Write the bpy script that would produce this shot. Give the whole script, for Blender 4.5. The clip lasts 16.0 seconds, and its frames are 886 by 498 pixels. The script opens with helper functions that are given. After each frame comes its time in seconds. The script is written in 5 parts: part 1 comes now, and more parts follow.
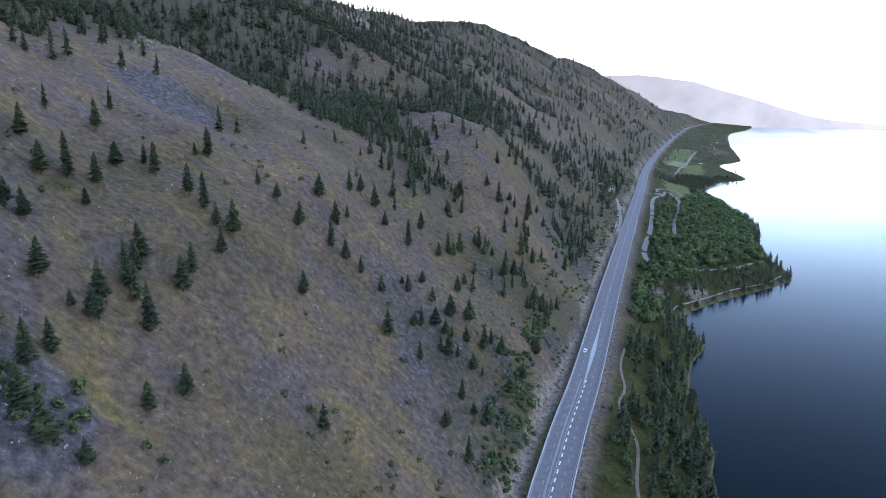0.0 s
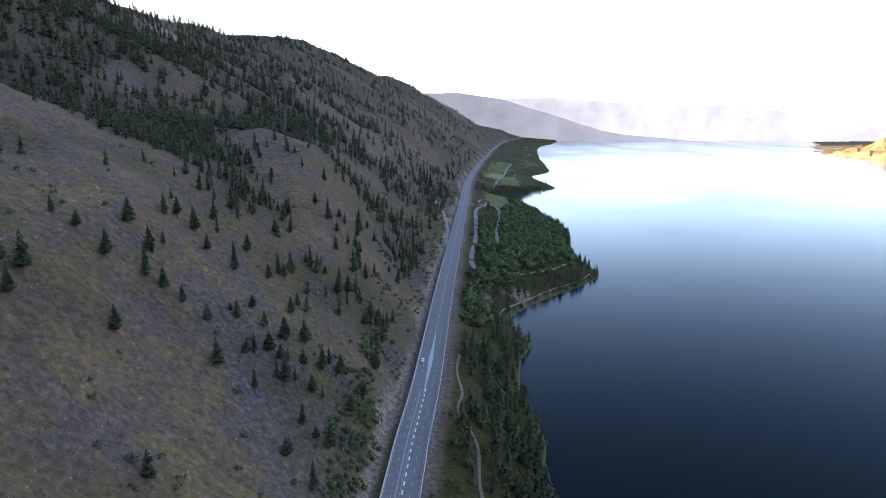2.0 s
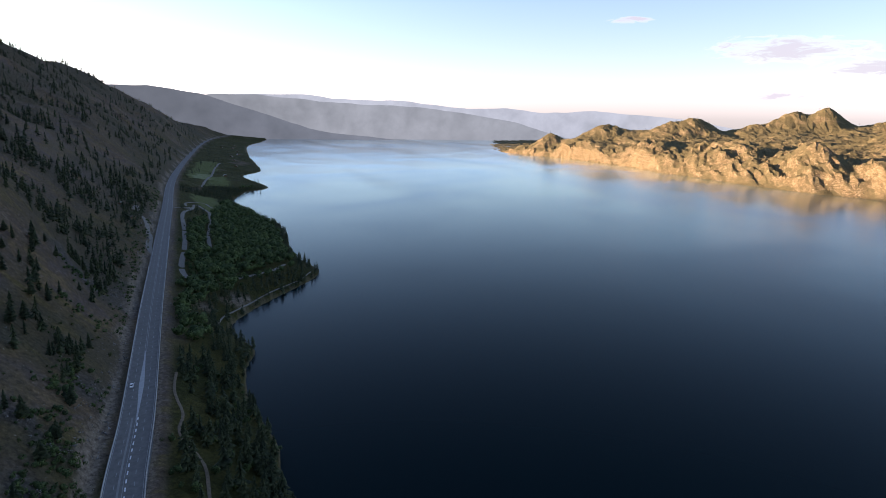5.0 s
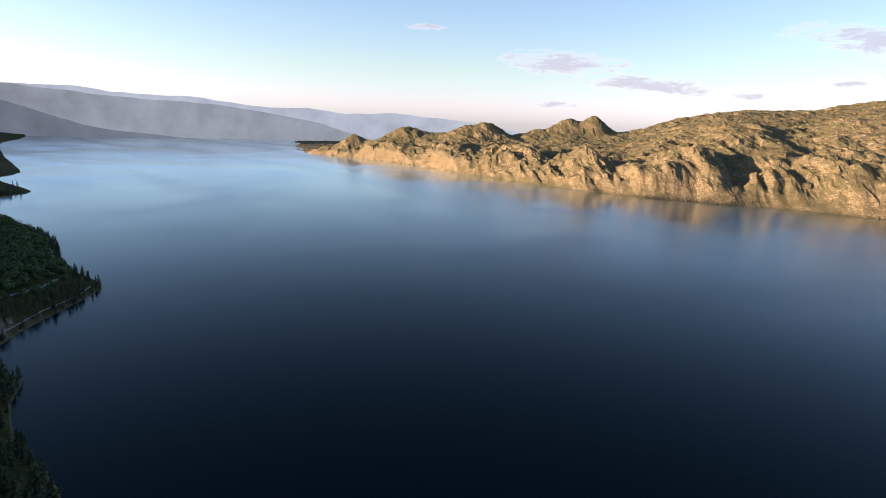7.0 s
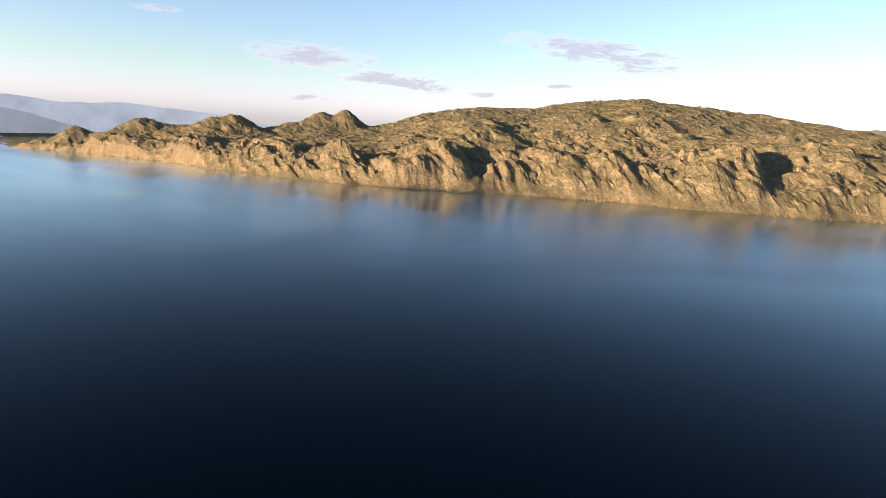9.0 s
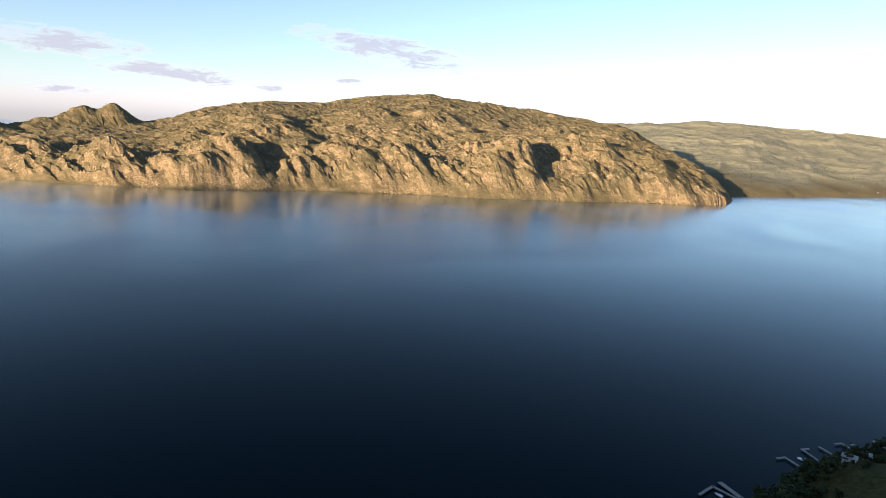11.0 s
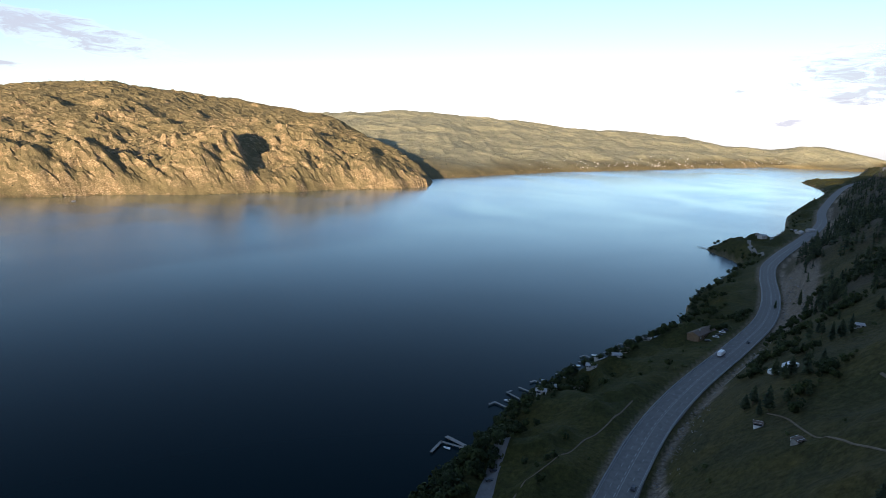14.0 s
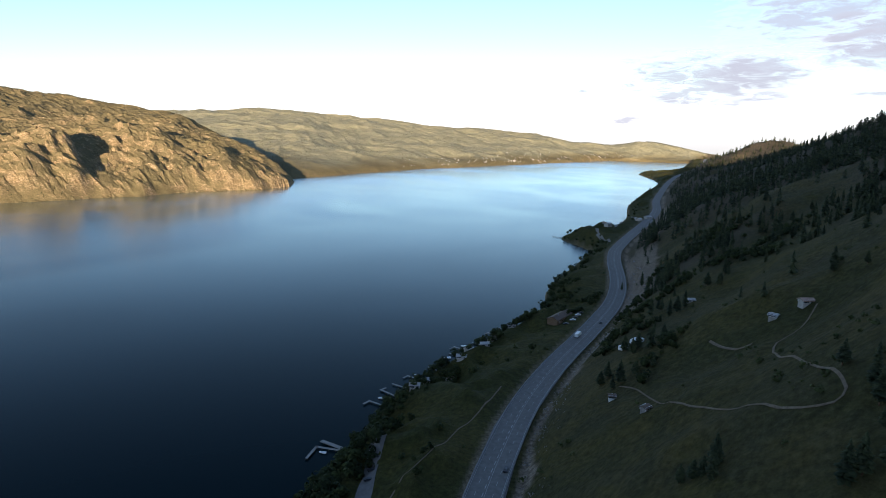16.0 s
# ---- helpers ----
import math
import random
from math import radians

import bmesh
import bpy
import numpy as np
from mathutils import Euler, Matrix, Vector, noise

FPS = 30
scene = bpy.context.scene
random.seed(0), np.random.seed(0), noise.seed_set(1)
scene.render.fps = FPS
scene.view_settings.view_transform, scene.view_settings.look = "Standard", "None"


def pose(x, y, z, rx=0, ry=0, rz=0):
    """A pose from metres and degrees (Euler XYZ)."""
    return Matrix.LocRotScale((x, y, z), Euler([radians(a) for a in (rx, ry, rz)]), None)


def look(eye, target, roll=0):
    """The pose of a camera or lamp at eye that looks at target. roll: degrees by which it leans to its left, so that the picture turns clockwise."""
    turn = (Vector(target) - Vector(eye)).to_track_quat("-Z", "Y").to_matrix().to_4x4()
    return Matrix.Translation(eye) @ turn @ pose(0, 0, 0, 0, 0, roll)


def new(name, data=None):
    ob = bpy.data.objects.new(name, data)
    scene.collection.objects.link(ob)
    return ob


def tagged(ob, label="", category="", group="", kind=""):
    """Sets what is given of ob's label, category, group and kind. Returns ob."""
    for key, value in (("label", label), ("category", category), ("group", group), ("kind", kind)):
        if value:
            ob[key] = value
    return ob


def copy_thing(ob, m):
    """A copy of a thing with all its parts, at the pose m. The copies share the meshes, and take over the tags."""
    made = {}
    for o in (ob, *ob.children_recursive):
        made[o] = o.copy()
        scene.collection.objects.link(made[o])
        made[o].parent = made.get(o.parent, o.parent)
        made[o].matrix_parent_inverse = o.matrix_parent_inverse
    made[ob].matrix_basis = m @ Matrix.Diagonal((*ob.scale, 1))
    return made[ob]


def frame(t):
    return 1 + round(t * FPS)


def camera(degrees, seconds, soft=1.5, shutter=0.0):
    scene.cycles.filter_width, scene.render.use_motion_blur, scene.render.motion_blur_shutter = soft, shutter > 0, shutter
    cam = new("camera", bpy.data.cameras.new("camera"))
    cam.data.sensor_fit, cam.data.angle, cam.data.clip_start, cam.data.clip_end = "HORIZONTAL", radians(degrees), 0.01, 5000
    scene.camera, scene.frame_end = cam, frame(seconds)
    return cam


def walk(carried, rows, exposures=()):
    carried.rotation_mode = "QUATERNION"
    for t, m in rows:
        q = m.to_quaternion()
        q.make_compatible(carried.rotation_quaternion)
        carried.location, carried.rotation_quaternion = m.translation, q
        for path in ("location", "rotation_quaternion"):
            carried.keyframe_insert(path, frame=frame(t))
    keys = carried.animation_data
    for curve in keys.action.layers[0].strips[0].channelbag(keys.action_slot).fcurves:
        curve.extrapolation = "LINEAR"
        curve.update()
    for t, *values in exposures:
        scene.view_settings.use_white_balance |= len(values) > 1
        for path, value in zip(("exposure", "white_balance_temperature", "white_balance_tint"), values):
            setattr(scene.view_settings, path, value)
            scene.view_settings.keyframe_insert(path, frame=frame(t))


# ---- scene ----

# ---------------------------------------------------------------- camera
# a drone hovers over the roadside and turns clockwise from north-north-east to south
EYE_HEIGHT = 170.0          # above the lake, which lies at z = 0
TURNS = [                   # seconds, bearing, pitch, roll in degrees
    (0, 17.82, -13.40, -0.41),
    (0.5, 21.40, -13.05, -0.61),
    (1, 24.94, -12.29, -0.65),
    (1.5, 29.12, -12.43, -0.40),
    (2, 33.78, -12.06, -0.50),
    (2.5, 38.71, -12.02, -0.60),
    (3, 43.12, -12.16, -0.30),
    (3.5, 47.49, -12.22, 0.20),
    (4, 51.88, -11.99, 0.93),
    (4.5, 56.05, -12.08, 0.75),
    (7, 78.39, -11.68, 2.08),
    (7.5, 83.82, -11.54, 2.14),
    (8, 89.97, -11.27, 2.30),
    (8.5, 95.67, -11.29, 2.61),
    (11, 119.68, -10.99, 2.43),
    (11.5, 124.19, -10.70, 2.17),
    (12, 127.93, -10.33, 1.60),
    (12.5, 131.81, -11.11, 1.54),
    (13, 136.95, -11.16, 1.47),
    (13.5, 142.26, -11.19, 1.95),
    (14, 145.92, -11.02, 1.58),
    (14.5, 148.95, -11.18, 1.63),
    (15, 152.34, -11.17, 1.75),
    (15.5, 155.40, -10.97, 1.22),
    (16, 158.52, -10.91, 1.25),
]


def heading(bearing, pitch):
    b, p = radians(bearing), radians(pitch)
    return Vector((math.sin(b) * math.cos(p), math.cos(b) * math.cos(p), math.sin(p)))


def drone(t):
    return Vector((0.02 * t, 0.05 * t, EYE_HEIGHT + 0.03 * t))


cam = camera(71.7, 16.0, soft=0.85)
walk(cam, [(t, look(drone(t), drone(t) + heading(b, p), r)) for t, b, p, r in TURNS],
     exposures=[(0.0, 4.1, 6500, 32), (1.5, 3.75, 6500, 32), (2.5, 3.25, 6500, 32), (3.5, 2.6, 6400, 30), (4.5, 2.25, 6300, 28), (7.0, 1.95, 6000, 24),
                (8.5, 1.9, 5950, 22), (11.0, 1.95, 5900, 20), (16.0, 1.9, 5800, 16)])

# ---------------------------------------------------------------- world and sun
SUN_BEARING, SUN_HEIGHT = -16.0, 9.0
world = bpy.data.worlds.new("evening_sky")
scene.world = world
world.use_nodes = True
wn = world.node_tree
wn.nodes.clear()
sky = wn.nodes.new("ShaderNodeTexSky")
sky.sky_type = "NISHITA"
sky.sun_disc = False
sky.sun_elevation = radians(SUN_HEIGHT)
sky.sun_rotation = radians(SUN_BEARING)
sky.altitude = 400
sky.air_density, sky.dust_density, sky.ozone_density = 1.0, 0.55, 1.5
bg = wn.nodes.new("ShaderNodeBackground")
bg.inputs["Strength"].default_value = 0.068
wo = wn.nodes.new("ShaderNodeOutputWorld")
# haze whitens the yellow rim of the sky: blue never falls far below green, red never rises over it
parts = wn.nodes.new("ShaderNodeSeparateColor")
wn.links.new(sky.outputs[0], parts.inputs[0])
least = wn.nodes.new("ShaderNodeMath")
least.operation = "MULTIPLY"
least.inputs[1].default_value = 0.86
wn.links.new(parts.outputs[1], least.inputs[0])
blue = wn.nodes.new("ShaderNodeMath")
blue.operation = "MAXIMUM"
wn.links.new(parts.outputs[2], blue.inputs[0])
wn.links.new(least.outputs[0], blue.inputs[1])
most = wn.nodes.new("ShaderNodeMath")
most.operation = "MULTIPLY"
most.inputs[1].default_value = 1.06
wn.links.new(parts.outputs[1], most.inputs[0])
red = wn.nodes.new("ShaderNodeMath")
red.operation = "MINIMUM"
wn.links.new(parts.outputs[0], red.inputs[0])
wn.links.new(most.outputs[0], red.inputs[1])
whole = wn.nodes.new("ShaderNodeCombineColor")
for k, out in enumerate((red.outputs[0], parts.outputs[1], blue.outputs[0])):
    wn.links.new(out, whole.inputs[k])
wn.links.new(whole.outputs[0], bg.inputs["Color"])
wn.links.new(bg.outputs[0], wo.inputs["Surface"])

sun_data = bpy.data.lights.new("sun", "SUN")
sun_data.energy = 4.0
sun_data.angle = radians(0.6)
sun_data.color = (1.0, 0.74, 0.43)
sun = new("sun", sun_data)
sun.matrix_world = look((0, 0, 600), Vector((0, 0, 600)) - heading(SUN_BEARING, SUN_HEIGHT) * 100)


# ---------------------------------------------------------------- small tools
def tri_noise(x, y, seed):
    """Smooth value noise, 0 to 1, on a unit lattice."""
    xi, yi = np.floor(x).astype(np.int64), np.floor(y).astype(np.int64)
    fx, fy = x - xi, y - yi
    fx, fy = fx * fx * (3 - 2 * fx), fy * fy * (3 - 2 * fy)

    def corner(i, j):
        n = (i * 374761393 + j * 668265263 + seed * 974711) & 0x7FFFFFFF
        n = ((n ^ (n >> 13)) * 1274126177) & 0x7FFFFFFF
        return ((n ^ (n >> 16)) & 0xFFFF) / 65535.0
    a, b = corner(xi, yi), corner(xi + 1, yi)
    c, d = corner(xi, yi + 1), corner(xi + 1, yi + 1)
    return (a * (1 - fx) + b * fx) * (1 - fy) + (c * (1 - fx) + d * fx) * fy


def fbm(x, y, scale, octaves=4, seed=0, ridged=False, gain=0.5):
    total, amp, norm = 0.0, 1.0, 0.0
    x, y = np.asarray(x, float) / scale, np.asarray(y, float) / scale
    for o in range(octaves):
        n = tri_noise(x * 0.8 + y * 0.6 + 17.3 * o, -x * 0.6 + y * 0.8 - 9.1 * o, seed + o)
        if ridged:
            n = 1 - np.abs(2 * n - 1)
        total, norm = total + amp * n, norm + amp
        x, y, amp = x * 2.03, y * 2.03, amp * gain
    return total / norm


def smooth(a, b, v):
    t = np.clip((v - a) / (b - a), 0, 1)
    return t * t * (3 - 2 * t)


def spline(points, step):
    """A Catmull-Rom curve through the points, sampled about every step metres."""
    p = np.array(points, float)
    p = np.vstack([2 * p[0] - p[1], p, 2 * p[-1] - p[-2]])
    out = []
    for i in range(1, len(p) - 2):
        n = max(2, int(np.linalg.norm(p[i + 1] - p[i]) / step))
        t = np.linspace(0, 1, n, endpoint=False)[:, None]
        a, b, c, d = p[i - 1], p[i], p[i + 1], p[i + 2]
        out.append(0.5 * (2 * b + (c - a) * t + (2 * a - 5 * b + 4 * c - d) * t ** 2 + (3 * b - a - 3 * c + d) * t ** 3))
    return np.vstack(out + [p[-2:-1]])


KNOWN = {}      # what was worked out for large sets of places


def nearest(x, y, line):
    """Distance to a polyline, the value of its further columns at the nearest place, and the side (left is positive)."""
    key = (len(line), float(line.sum()), x.shape, float(x.sum()), float(y.sum()))
    if key in KNOWN:
        return KNOWN[key]
    best = np.full(x.shape, 1e18)
    value, side = np.zeros(x.shape), np.zeros(x.shape)
    for a, b in zip(line[:-1], line[1:]):
        d = b[:2] - a[:2]
        t = np.clip(((x - a[0]) * d[0] + (y - a[1]) * d[1]) / (d @ d), 0, 1)
        ex, ey = x - a[0] - t * d[0], y - a[1] - t * d[1]
        q = ex * ex + ey * ey
        m = q < best
        best = np.where(m, q, best)
        if line.shape[1] > 2:
            value = np.where(m, a[2] + t * (b[2] - a[2]), value)
        side = np.where(m, np.sign(d[0] * ey - d[1] * ex), side)
    if x.size > 5000:
        KNOWN[key] = (np.sqrt(best), value, side)
    return np.sqrt(best), value, side


def inside(x, y, polygon):
    c = np.zeros(x.shape, bool)
    for (x0, y0), (x1, y1) in zip(polygon, np.roll(polygon, -1, 0)):
        if y0 != y1:
            c ^= ((y0 > y) != (y1 > y)) & (x < (x1 - x0) * (y - y0) / (y1 - y0) + x0)
    return c


def polar(bearing, distance, lift):
    b = radians(bearing)
    return (distance * math.sin(b), distance * math.cos(b), EYE_HEIGHT + distance * math.tan(radians(lift)))


# ---------------------------------------------------------------- the lie of the land
ROAD_Z = 28.0
ROAD = spline([(3000, 3420), (2500, 3000), (2088, 2581), (1472, 1890), (911, 1234), (574, 800), (378, 545), (267, 400), (197, 307), (143, 236),
               (100, 181), (72, 128), (60, 60), (57, -20), (59, -110), (63, -206), (70, -271), (67, -358), (59, -427), (50, -528), (55, -615),
               (73, -741), (73, -848), (50, -1206), (60, -1537), (40, -2300), (-40, -3000), (-100, -4300)], 24)
SHORE = spline([(3130, 3210), (2800, 2920), (2434, 2640), (1884, 2045), (1432, 1505), (1320, 1400), (1210, 1340), (1060, 1090), (960, 1060), (812, 930), (690, 690),
                (560, 540), (510, 452), (464, 429), (379, 410), (319, 383), (305, 335), (278, 315), (240, 273), (211, 218), (173, 176), (160, 100),
                (155, 0), (150, -120), (152, -212), (154, -249), (158, -283), (162, -330), (153, -389), (140, -460), (118, -566), (132, -660),
                (122, -813), (122, -908), (186, -1000), (164, -1065), (106, -1222), (125, -1592), (95, -2346), (200, -2900), (60, -3100), (0, -4155)], 26)
WEST_LAND = np.vstack([SHORE, [(-200, -4900), (-4900, -4900), (-4900, 4900), (4800, 4900), (3190, 3270)]])
CREST = np.array([polar(*p) for p in [
    (34, 4500, -0.5), (34, 3700, 0.5), (33.5, 3300, 1.4), (32.4, 3000, 2.0), (30.6, 2800, 3.0), (29, 2650, 3.8), (27.2, 2500, 3.9), (25.3, 2300, 4.9),
    (23.5, 2200, 5.9), (21.5, 2100, 6.6), (18.8, 1900, 6.9), (15.8, 1750, 6.9), (13.7, 1600, 7.4), (11.4, 1480, 7.6), (9.3, 1350, 8.3), (0, 1150, 10.6), (-10, 1020, 11.0), (-16, 960, 8.4), (-24, 930, 9.5),
    # bearings -34 to -125 are out of view, raised to shade the southern hillside
    (-34, 850, 13), (-60, 440, 26), (-95, 420, 28), (-125, 500, 21), (-148, 850, 9.5), (196.4, 1100, 2.3), (193.5, 1250, 1.2), (190.7, 1500, 0.1), (188.6, 2000, -0.9), (187.4, 2250, -0.35), (185.8, 2300, -0.3),
    (183.8, 2450, -1.1), (182, 2600, -1.9), (180, 3100, -3.0), (180, 4300, -3.0)]])
SPUR = np.array([polar(*p) for p in [(8, 640, -0.2), (17.3, 580, -0.5), (21, 620, -1.8), (25.0, 630, -4.8), (28.5, 640, -9.8)]])

EAST_SHORE = np.array([(60, 3300), (65.1, 3153), (71.8, 2647), (79.6, 2124), (86.7, 1836), (91.5, 1697), (97.1, 1620), (105.7, 1625), (115.4, 1614), (125.4, 1620),
                       (130.7, 1632), (141.9, 1770), (144.5, 1890), (146, 2300)])
EAST_CREST = np.array([(65, 3160, -3.2), (69, 3000, -2.4), (74, 2900, -1.6), (80, 2750, -1.1), (86, 2720, -1.1), (90, 2700, -0.8), (94.5, 2720, -0.7), (98.2, 2760, 0.6), (102.3, 2800, 1.7), (108.7, 2870, 2.0),
                       (113, 2900, 2.75), (118, 2900, 2.95), (124.4, 2850, 2.3), (129, 2750, 1.75), (132, 2650, 1.3), (135.3, 2500, 0.8), (138.8, 2300, -0.7), (141.4, 2150, -2.0), (143.4, 2020, -3.5), (144.8, 1980, -4.7)])
# bluffs that jut from the far shore: bearing, distance, height, reach to the north, reach to the south, depth
BLUFFS = [(126.6, 1840, 62, 120, 26, 150), (124.5, 1720, 30, 90, 40, 70), (101.2, 1820, 52, 130, 34, 190), (98.4, 1700, 30, 80, 34, 80), (91.6, 1900, 44, 100, 34, 140), (111.5, 1760, 26, 100, 36, 100), (116.5, 1720, 22, 70, 30, 70),
          (133.6, 2020, 34, 120, 40, 150), (138.6, 1950, 26, 150, 34, 130), (107.2, 1720, 26, 60, 26, 70), (86.0, 2120, 40, 110, 34, 150), (79.5, 2350, 34, 110, 40, 150), (120.6, 2200, 26, 130, 40, 170), (130.5, 2250, 26, 120, 40, 150),
          (95.4, 1780, 34, 70, 28, 110), (104.6, 2250, 30, 160, 46, 190), (113.8, 2350, 24, 150, 44, 170), (73.6, 2640, 34, 110, 40, 140)]
SOUTH_SHORE = np.array([(132, 2500), (144.5, 2100), (148, 2280), (151.8, 2500), (158.9, 2902), (166, 3388), (173.3, 4200), (182, 4250)])
SOUTH_CREST = np.array([(130, 0.9), (135.5, 1.1), (138, 1.3), (142, 1.4), (146.7, 1.2), (152.4, 0.8), (157, 0.25), (162, 0.05), (166, -0.25), (170, -0.75), (173.6, -0.95), (176.5, -0.75), (180, -1.3), (182, -1.8), (184, -2.2)])


def crest_height(distance, lift):
    return EYE_HEIGHT + distance * np.tan(np.radians(lift))


def west_land(x, y):
    ds, _, _ = nearest(x, y, SHORE)
    land = inside(x, y, WEST_LAND)
    dr, _, side = nearest(x, y, ROAD)
    inland = side < 0
    dc, zc, _ = nearest(x, y, CREST)
    bank = ROAD_Z * (ds / (ds + np.maximum(dr - 9, 0) + 1e-6)) ** np.where(y > 60, 0.8, 0.55)
    bank += (fbm(x, y, 35, 3, 5) - 0.5) * 7 * smooth(0, 12, ds) * smooth(9, 22, dr)
    bank += (fbm(x, y, 52, 3, 6, True) - 0.6) * 26 * smooth(4, 26, ds) * smooth(11, 34, dr) * (1 - smooth(-170, -60, y))
    w = np.maximum(dr - 14, 0)
    t = w / (w + dc + 1e-6)
    hill = ROAD_Z + (zc - ROAD_Z) * t ** 0.92
    cut = 2.2 * smooth(0, 7, w) * (0.4 + 0.9 * fbm(x, y, 60, 2, 31))
    rough = smooth(3, np.where(y < -60, 70, 140), w)
    spine = fbm(x * 0.9 + y * 0.45, y * 0.9 - x * 0.45, 320, 4, 9, True)
    hill = hill + cut + rough * ((spine - 0.55) * np.where(y < -60, 34, 70) * smooth(0, 0.25, t) * (1 - 0.8 * smooth(0.72, 1, t)) + (fbm(x, y, 90, 4, 3) - 0.5) * np.where(y < -60, 13, 17))
    fold = fbm(x + 0.6 * y, y - 0.6 * x, 70, 3, 14, True)
    hill = hill + smooth(6, 45, w) * (1 - smooth(-150, -60, y)) * (fold - 0.6) * 9
    dk, zk, _ = nearest(x, y, SPUR)
    ridge = zk - 0.42 * np.sqrt(dk * dk + 900) + 12 + (fbm(x, y, 80, 3, 4) - 0.5) * 12
    k = 14.0
    hill = hill + (np.logaddexp(hill / k, ridge / k) * k - hill) * smooth(0, 110, w)
    z = np.where(inland, hill, bank)
    flat = 1 - smooth(10, 15, dr)
    z = z * (1 - flat) + (ROAD_Z - 0.5) * flat
    return np.where(land, z, -np.minimum(ds * 0.35, 14)), land


def east_land(x, y):
    az = np.degrees(np.arctan2(x, y))
    az = np.where(az < -90, az + 360, az)
    d = np.hypot(x, y)
    cove = (fbm(x, y, 170, 4, 21) - 0.5) * 90
    d0 = np.interp(az, EAST_SHORE[:, 0], EAST_SHORE[:, 1]) + cove
    d1 = np.interp(az, EAST_CREST[:, 0], EAST_CREST[:, 1])
    top = crest_height(d1, np.interp(az, EAST_CREST[:, 0], EAST_CREST[:, 2]))
    t = (d - d0) / np.maximum(d1 - d0, 60)
    u = np.clip(t, 0, 1)
    z = top * (0.14 * (1 - np.exp(-u / 0.05)) + 0.86 * u ** 0.9) * np.where(t > 1, np.exp(-((t - 1) * 1.2) ** 2), 1)
    # ribs and gullies run down to the water, slanting to the south
    wx, wy = x + 90 * (fbm(x, y, 190, 3, 51) - 0.5), y + 90 * (fbm(x, y, 190, 3, 52) - 0.5)
    wd = np.hypot(wx, wy)
    across = np.radians(np.degrees(np.arctan2(wx, wy)) % 360) * 1800 + 0.42 * (wd - d0)
    rib = fbm(across, wd * 0.36, 150, 3, 40, True, 0.45)
    gully = fbm(across * 0.97 + 0.2 * wd, wd * 0.3, 48, 3, 46, True, 0.55)
    bench = fbm(x, y, 420, 3, 43)
    knob = fbm(wx, wy, 210, 4, 47, True, 0.5)
    small = fbm(wx * 0.9 + wy * 0.3, wy * 0.8 - wx * 0.4, 95, 5, 53, True, 0.66)
    facet = fbm(x * 0.75 - y * 0.66, (x * 0.66 + y * 0.75) * 0.6, 30, 3, 49, True, 0.7)
    low = np.exp(-u / 0.5)
    z = z + smooth(0.0, 0.04, u) * ((facet - 0.6) * 13 + (gully - 0.6) * 30 * low + 3 * low)
    z = z + smooth(0.0, 0.12, u) * smooth(0.0, 60, top) * ((rib - 0.62) * 62 * low + (bench - 0.5) * 56 * (1 - u) + (knob - 0.62) * 44 * (1 - 0.6 * u) + (small - 0.6) * 34 * (1 - 0.4 * u))
    for b, r, hgt, north, south, deep in BLUFFS:
        side = np.radians(az - b) * r + 0.3 * (d - r) + 60 * (bench - 0.5) + 40 * (gully - 0.6) + 50 * (small - 0.6)
        z = z + hgt * np.exp(-np.where(side < 0, side / north, side / south) ** 2 - ((d - r) / deep) ** 2) * smooth(0.0, 0.05, u)
    for b, r, hgt, wide in ((67.4, 3060, 12, 40), (69.7, 2980, 44, 48), (71.2, 2960, -14, 25), (73.7, 2860, 44, 55), (75.4, 2820, 40, 50), (77.3, 2780, 14, 40),
                            (80.3, 2740, 40, 60), (82.3, 2710, 44, 45), (84.2, 2700, 4, 35), (86.4, 2720, 34, 45), (89.1, 2740, 70, 42), (91.6, 2730, 84, 45), (94.4, 2730, 12, 40), (98.3, 2770, 16, 80)):
        cx, cy, _ = polar(b, r, 0)
        z = z + hgt * np.exp(-((x - cx) ** 2 + (y - cy) ** 2) / (2 * wide ** 2))
    in_view = smooth(62, 65.5, az) * (1 - smooth(144.2, 145.5, az))
    z = np.where(t < 0, np.maximum((d - d0) * 0.3, -14), z) * in_view - 14 * (1 - in_view)
    d0 = np.interp(az, SOUTH_SHORE[:, 0], SOUTH_SHORE[:, 1]) + cove
    top = crest_height(4550, np.interp(az, SOUTH_CREST[:, 0], SOUTH_CREST[:, 1]))
    t = (d - d0) / np.maximum(4550 - d0, 200)
    u = np.clip(t, 0, 1)
    far = top * (0.12 * (1 - np.exp(-u / 0.03)) + 0.88 * u ** 1.2) + smooth(0, 0.2, u) * ((fbm(x, y, 420, 5, 60, True) - 0.6) * 70)
    far = np.where(t < 0, np.maximum((d - d0) * 0.3, -14), far)
    far = np.where((az > 131) & (az < 200), far, -14)
    return np.maximum(z, far)


def land_height(x, y):
    x, y = np.asarray(x, float), np.asarray(y, float)
    w, on_west = west_land(x, y)
    e = east_land(x, y)
    return np.where(on_west & (np.hypot(x, y) < 4300), w, np.maximum(w, e)), on_west


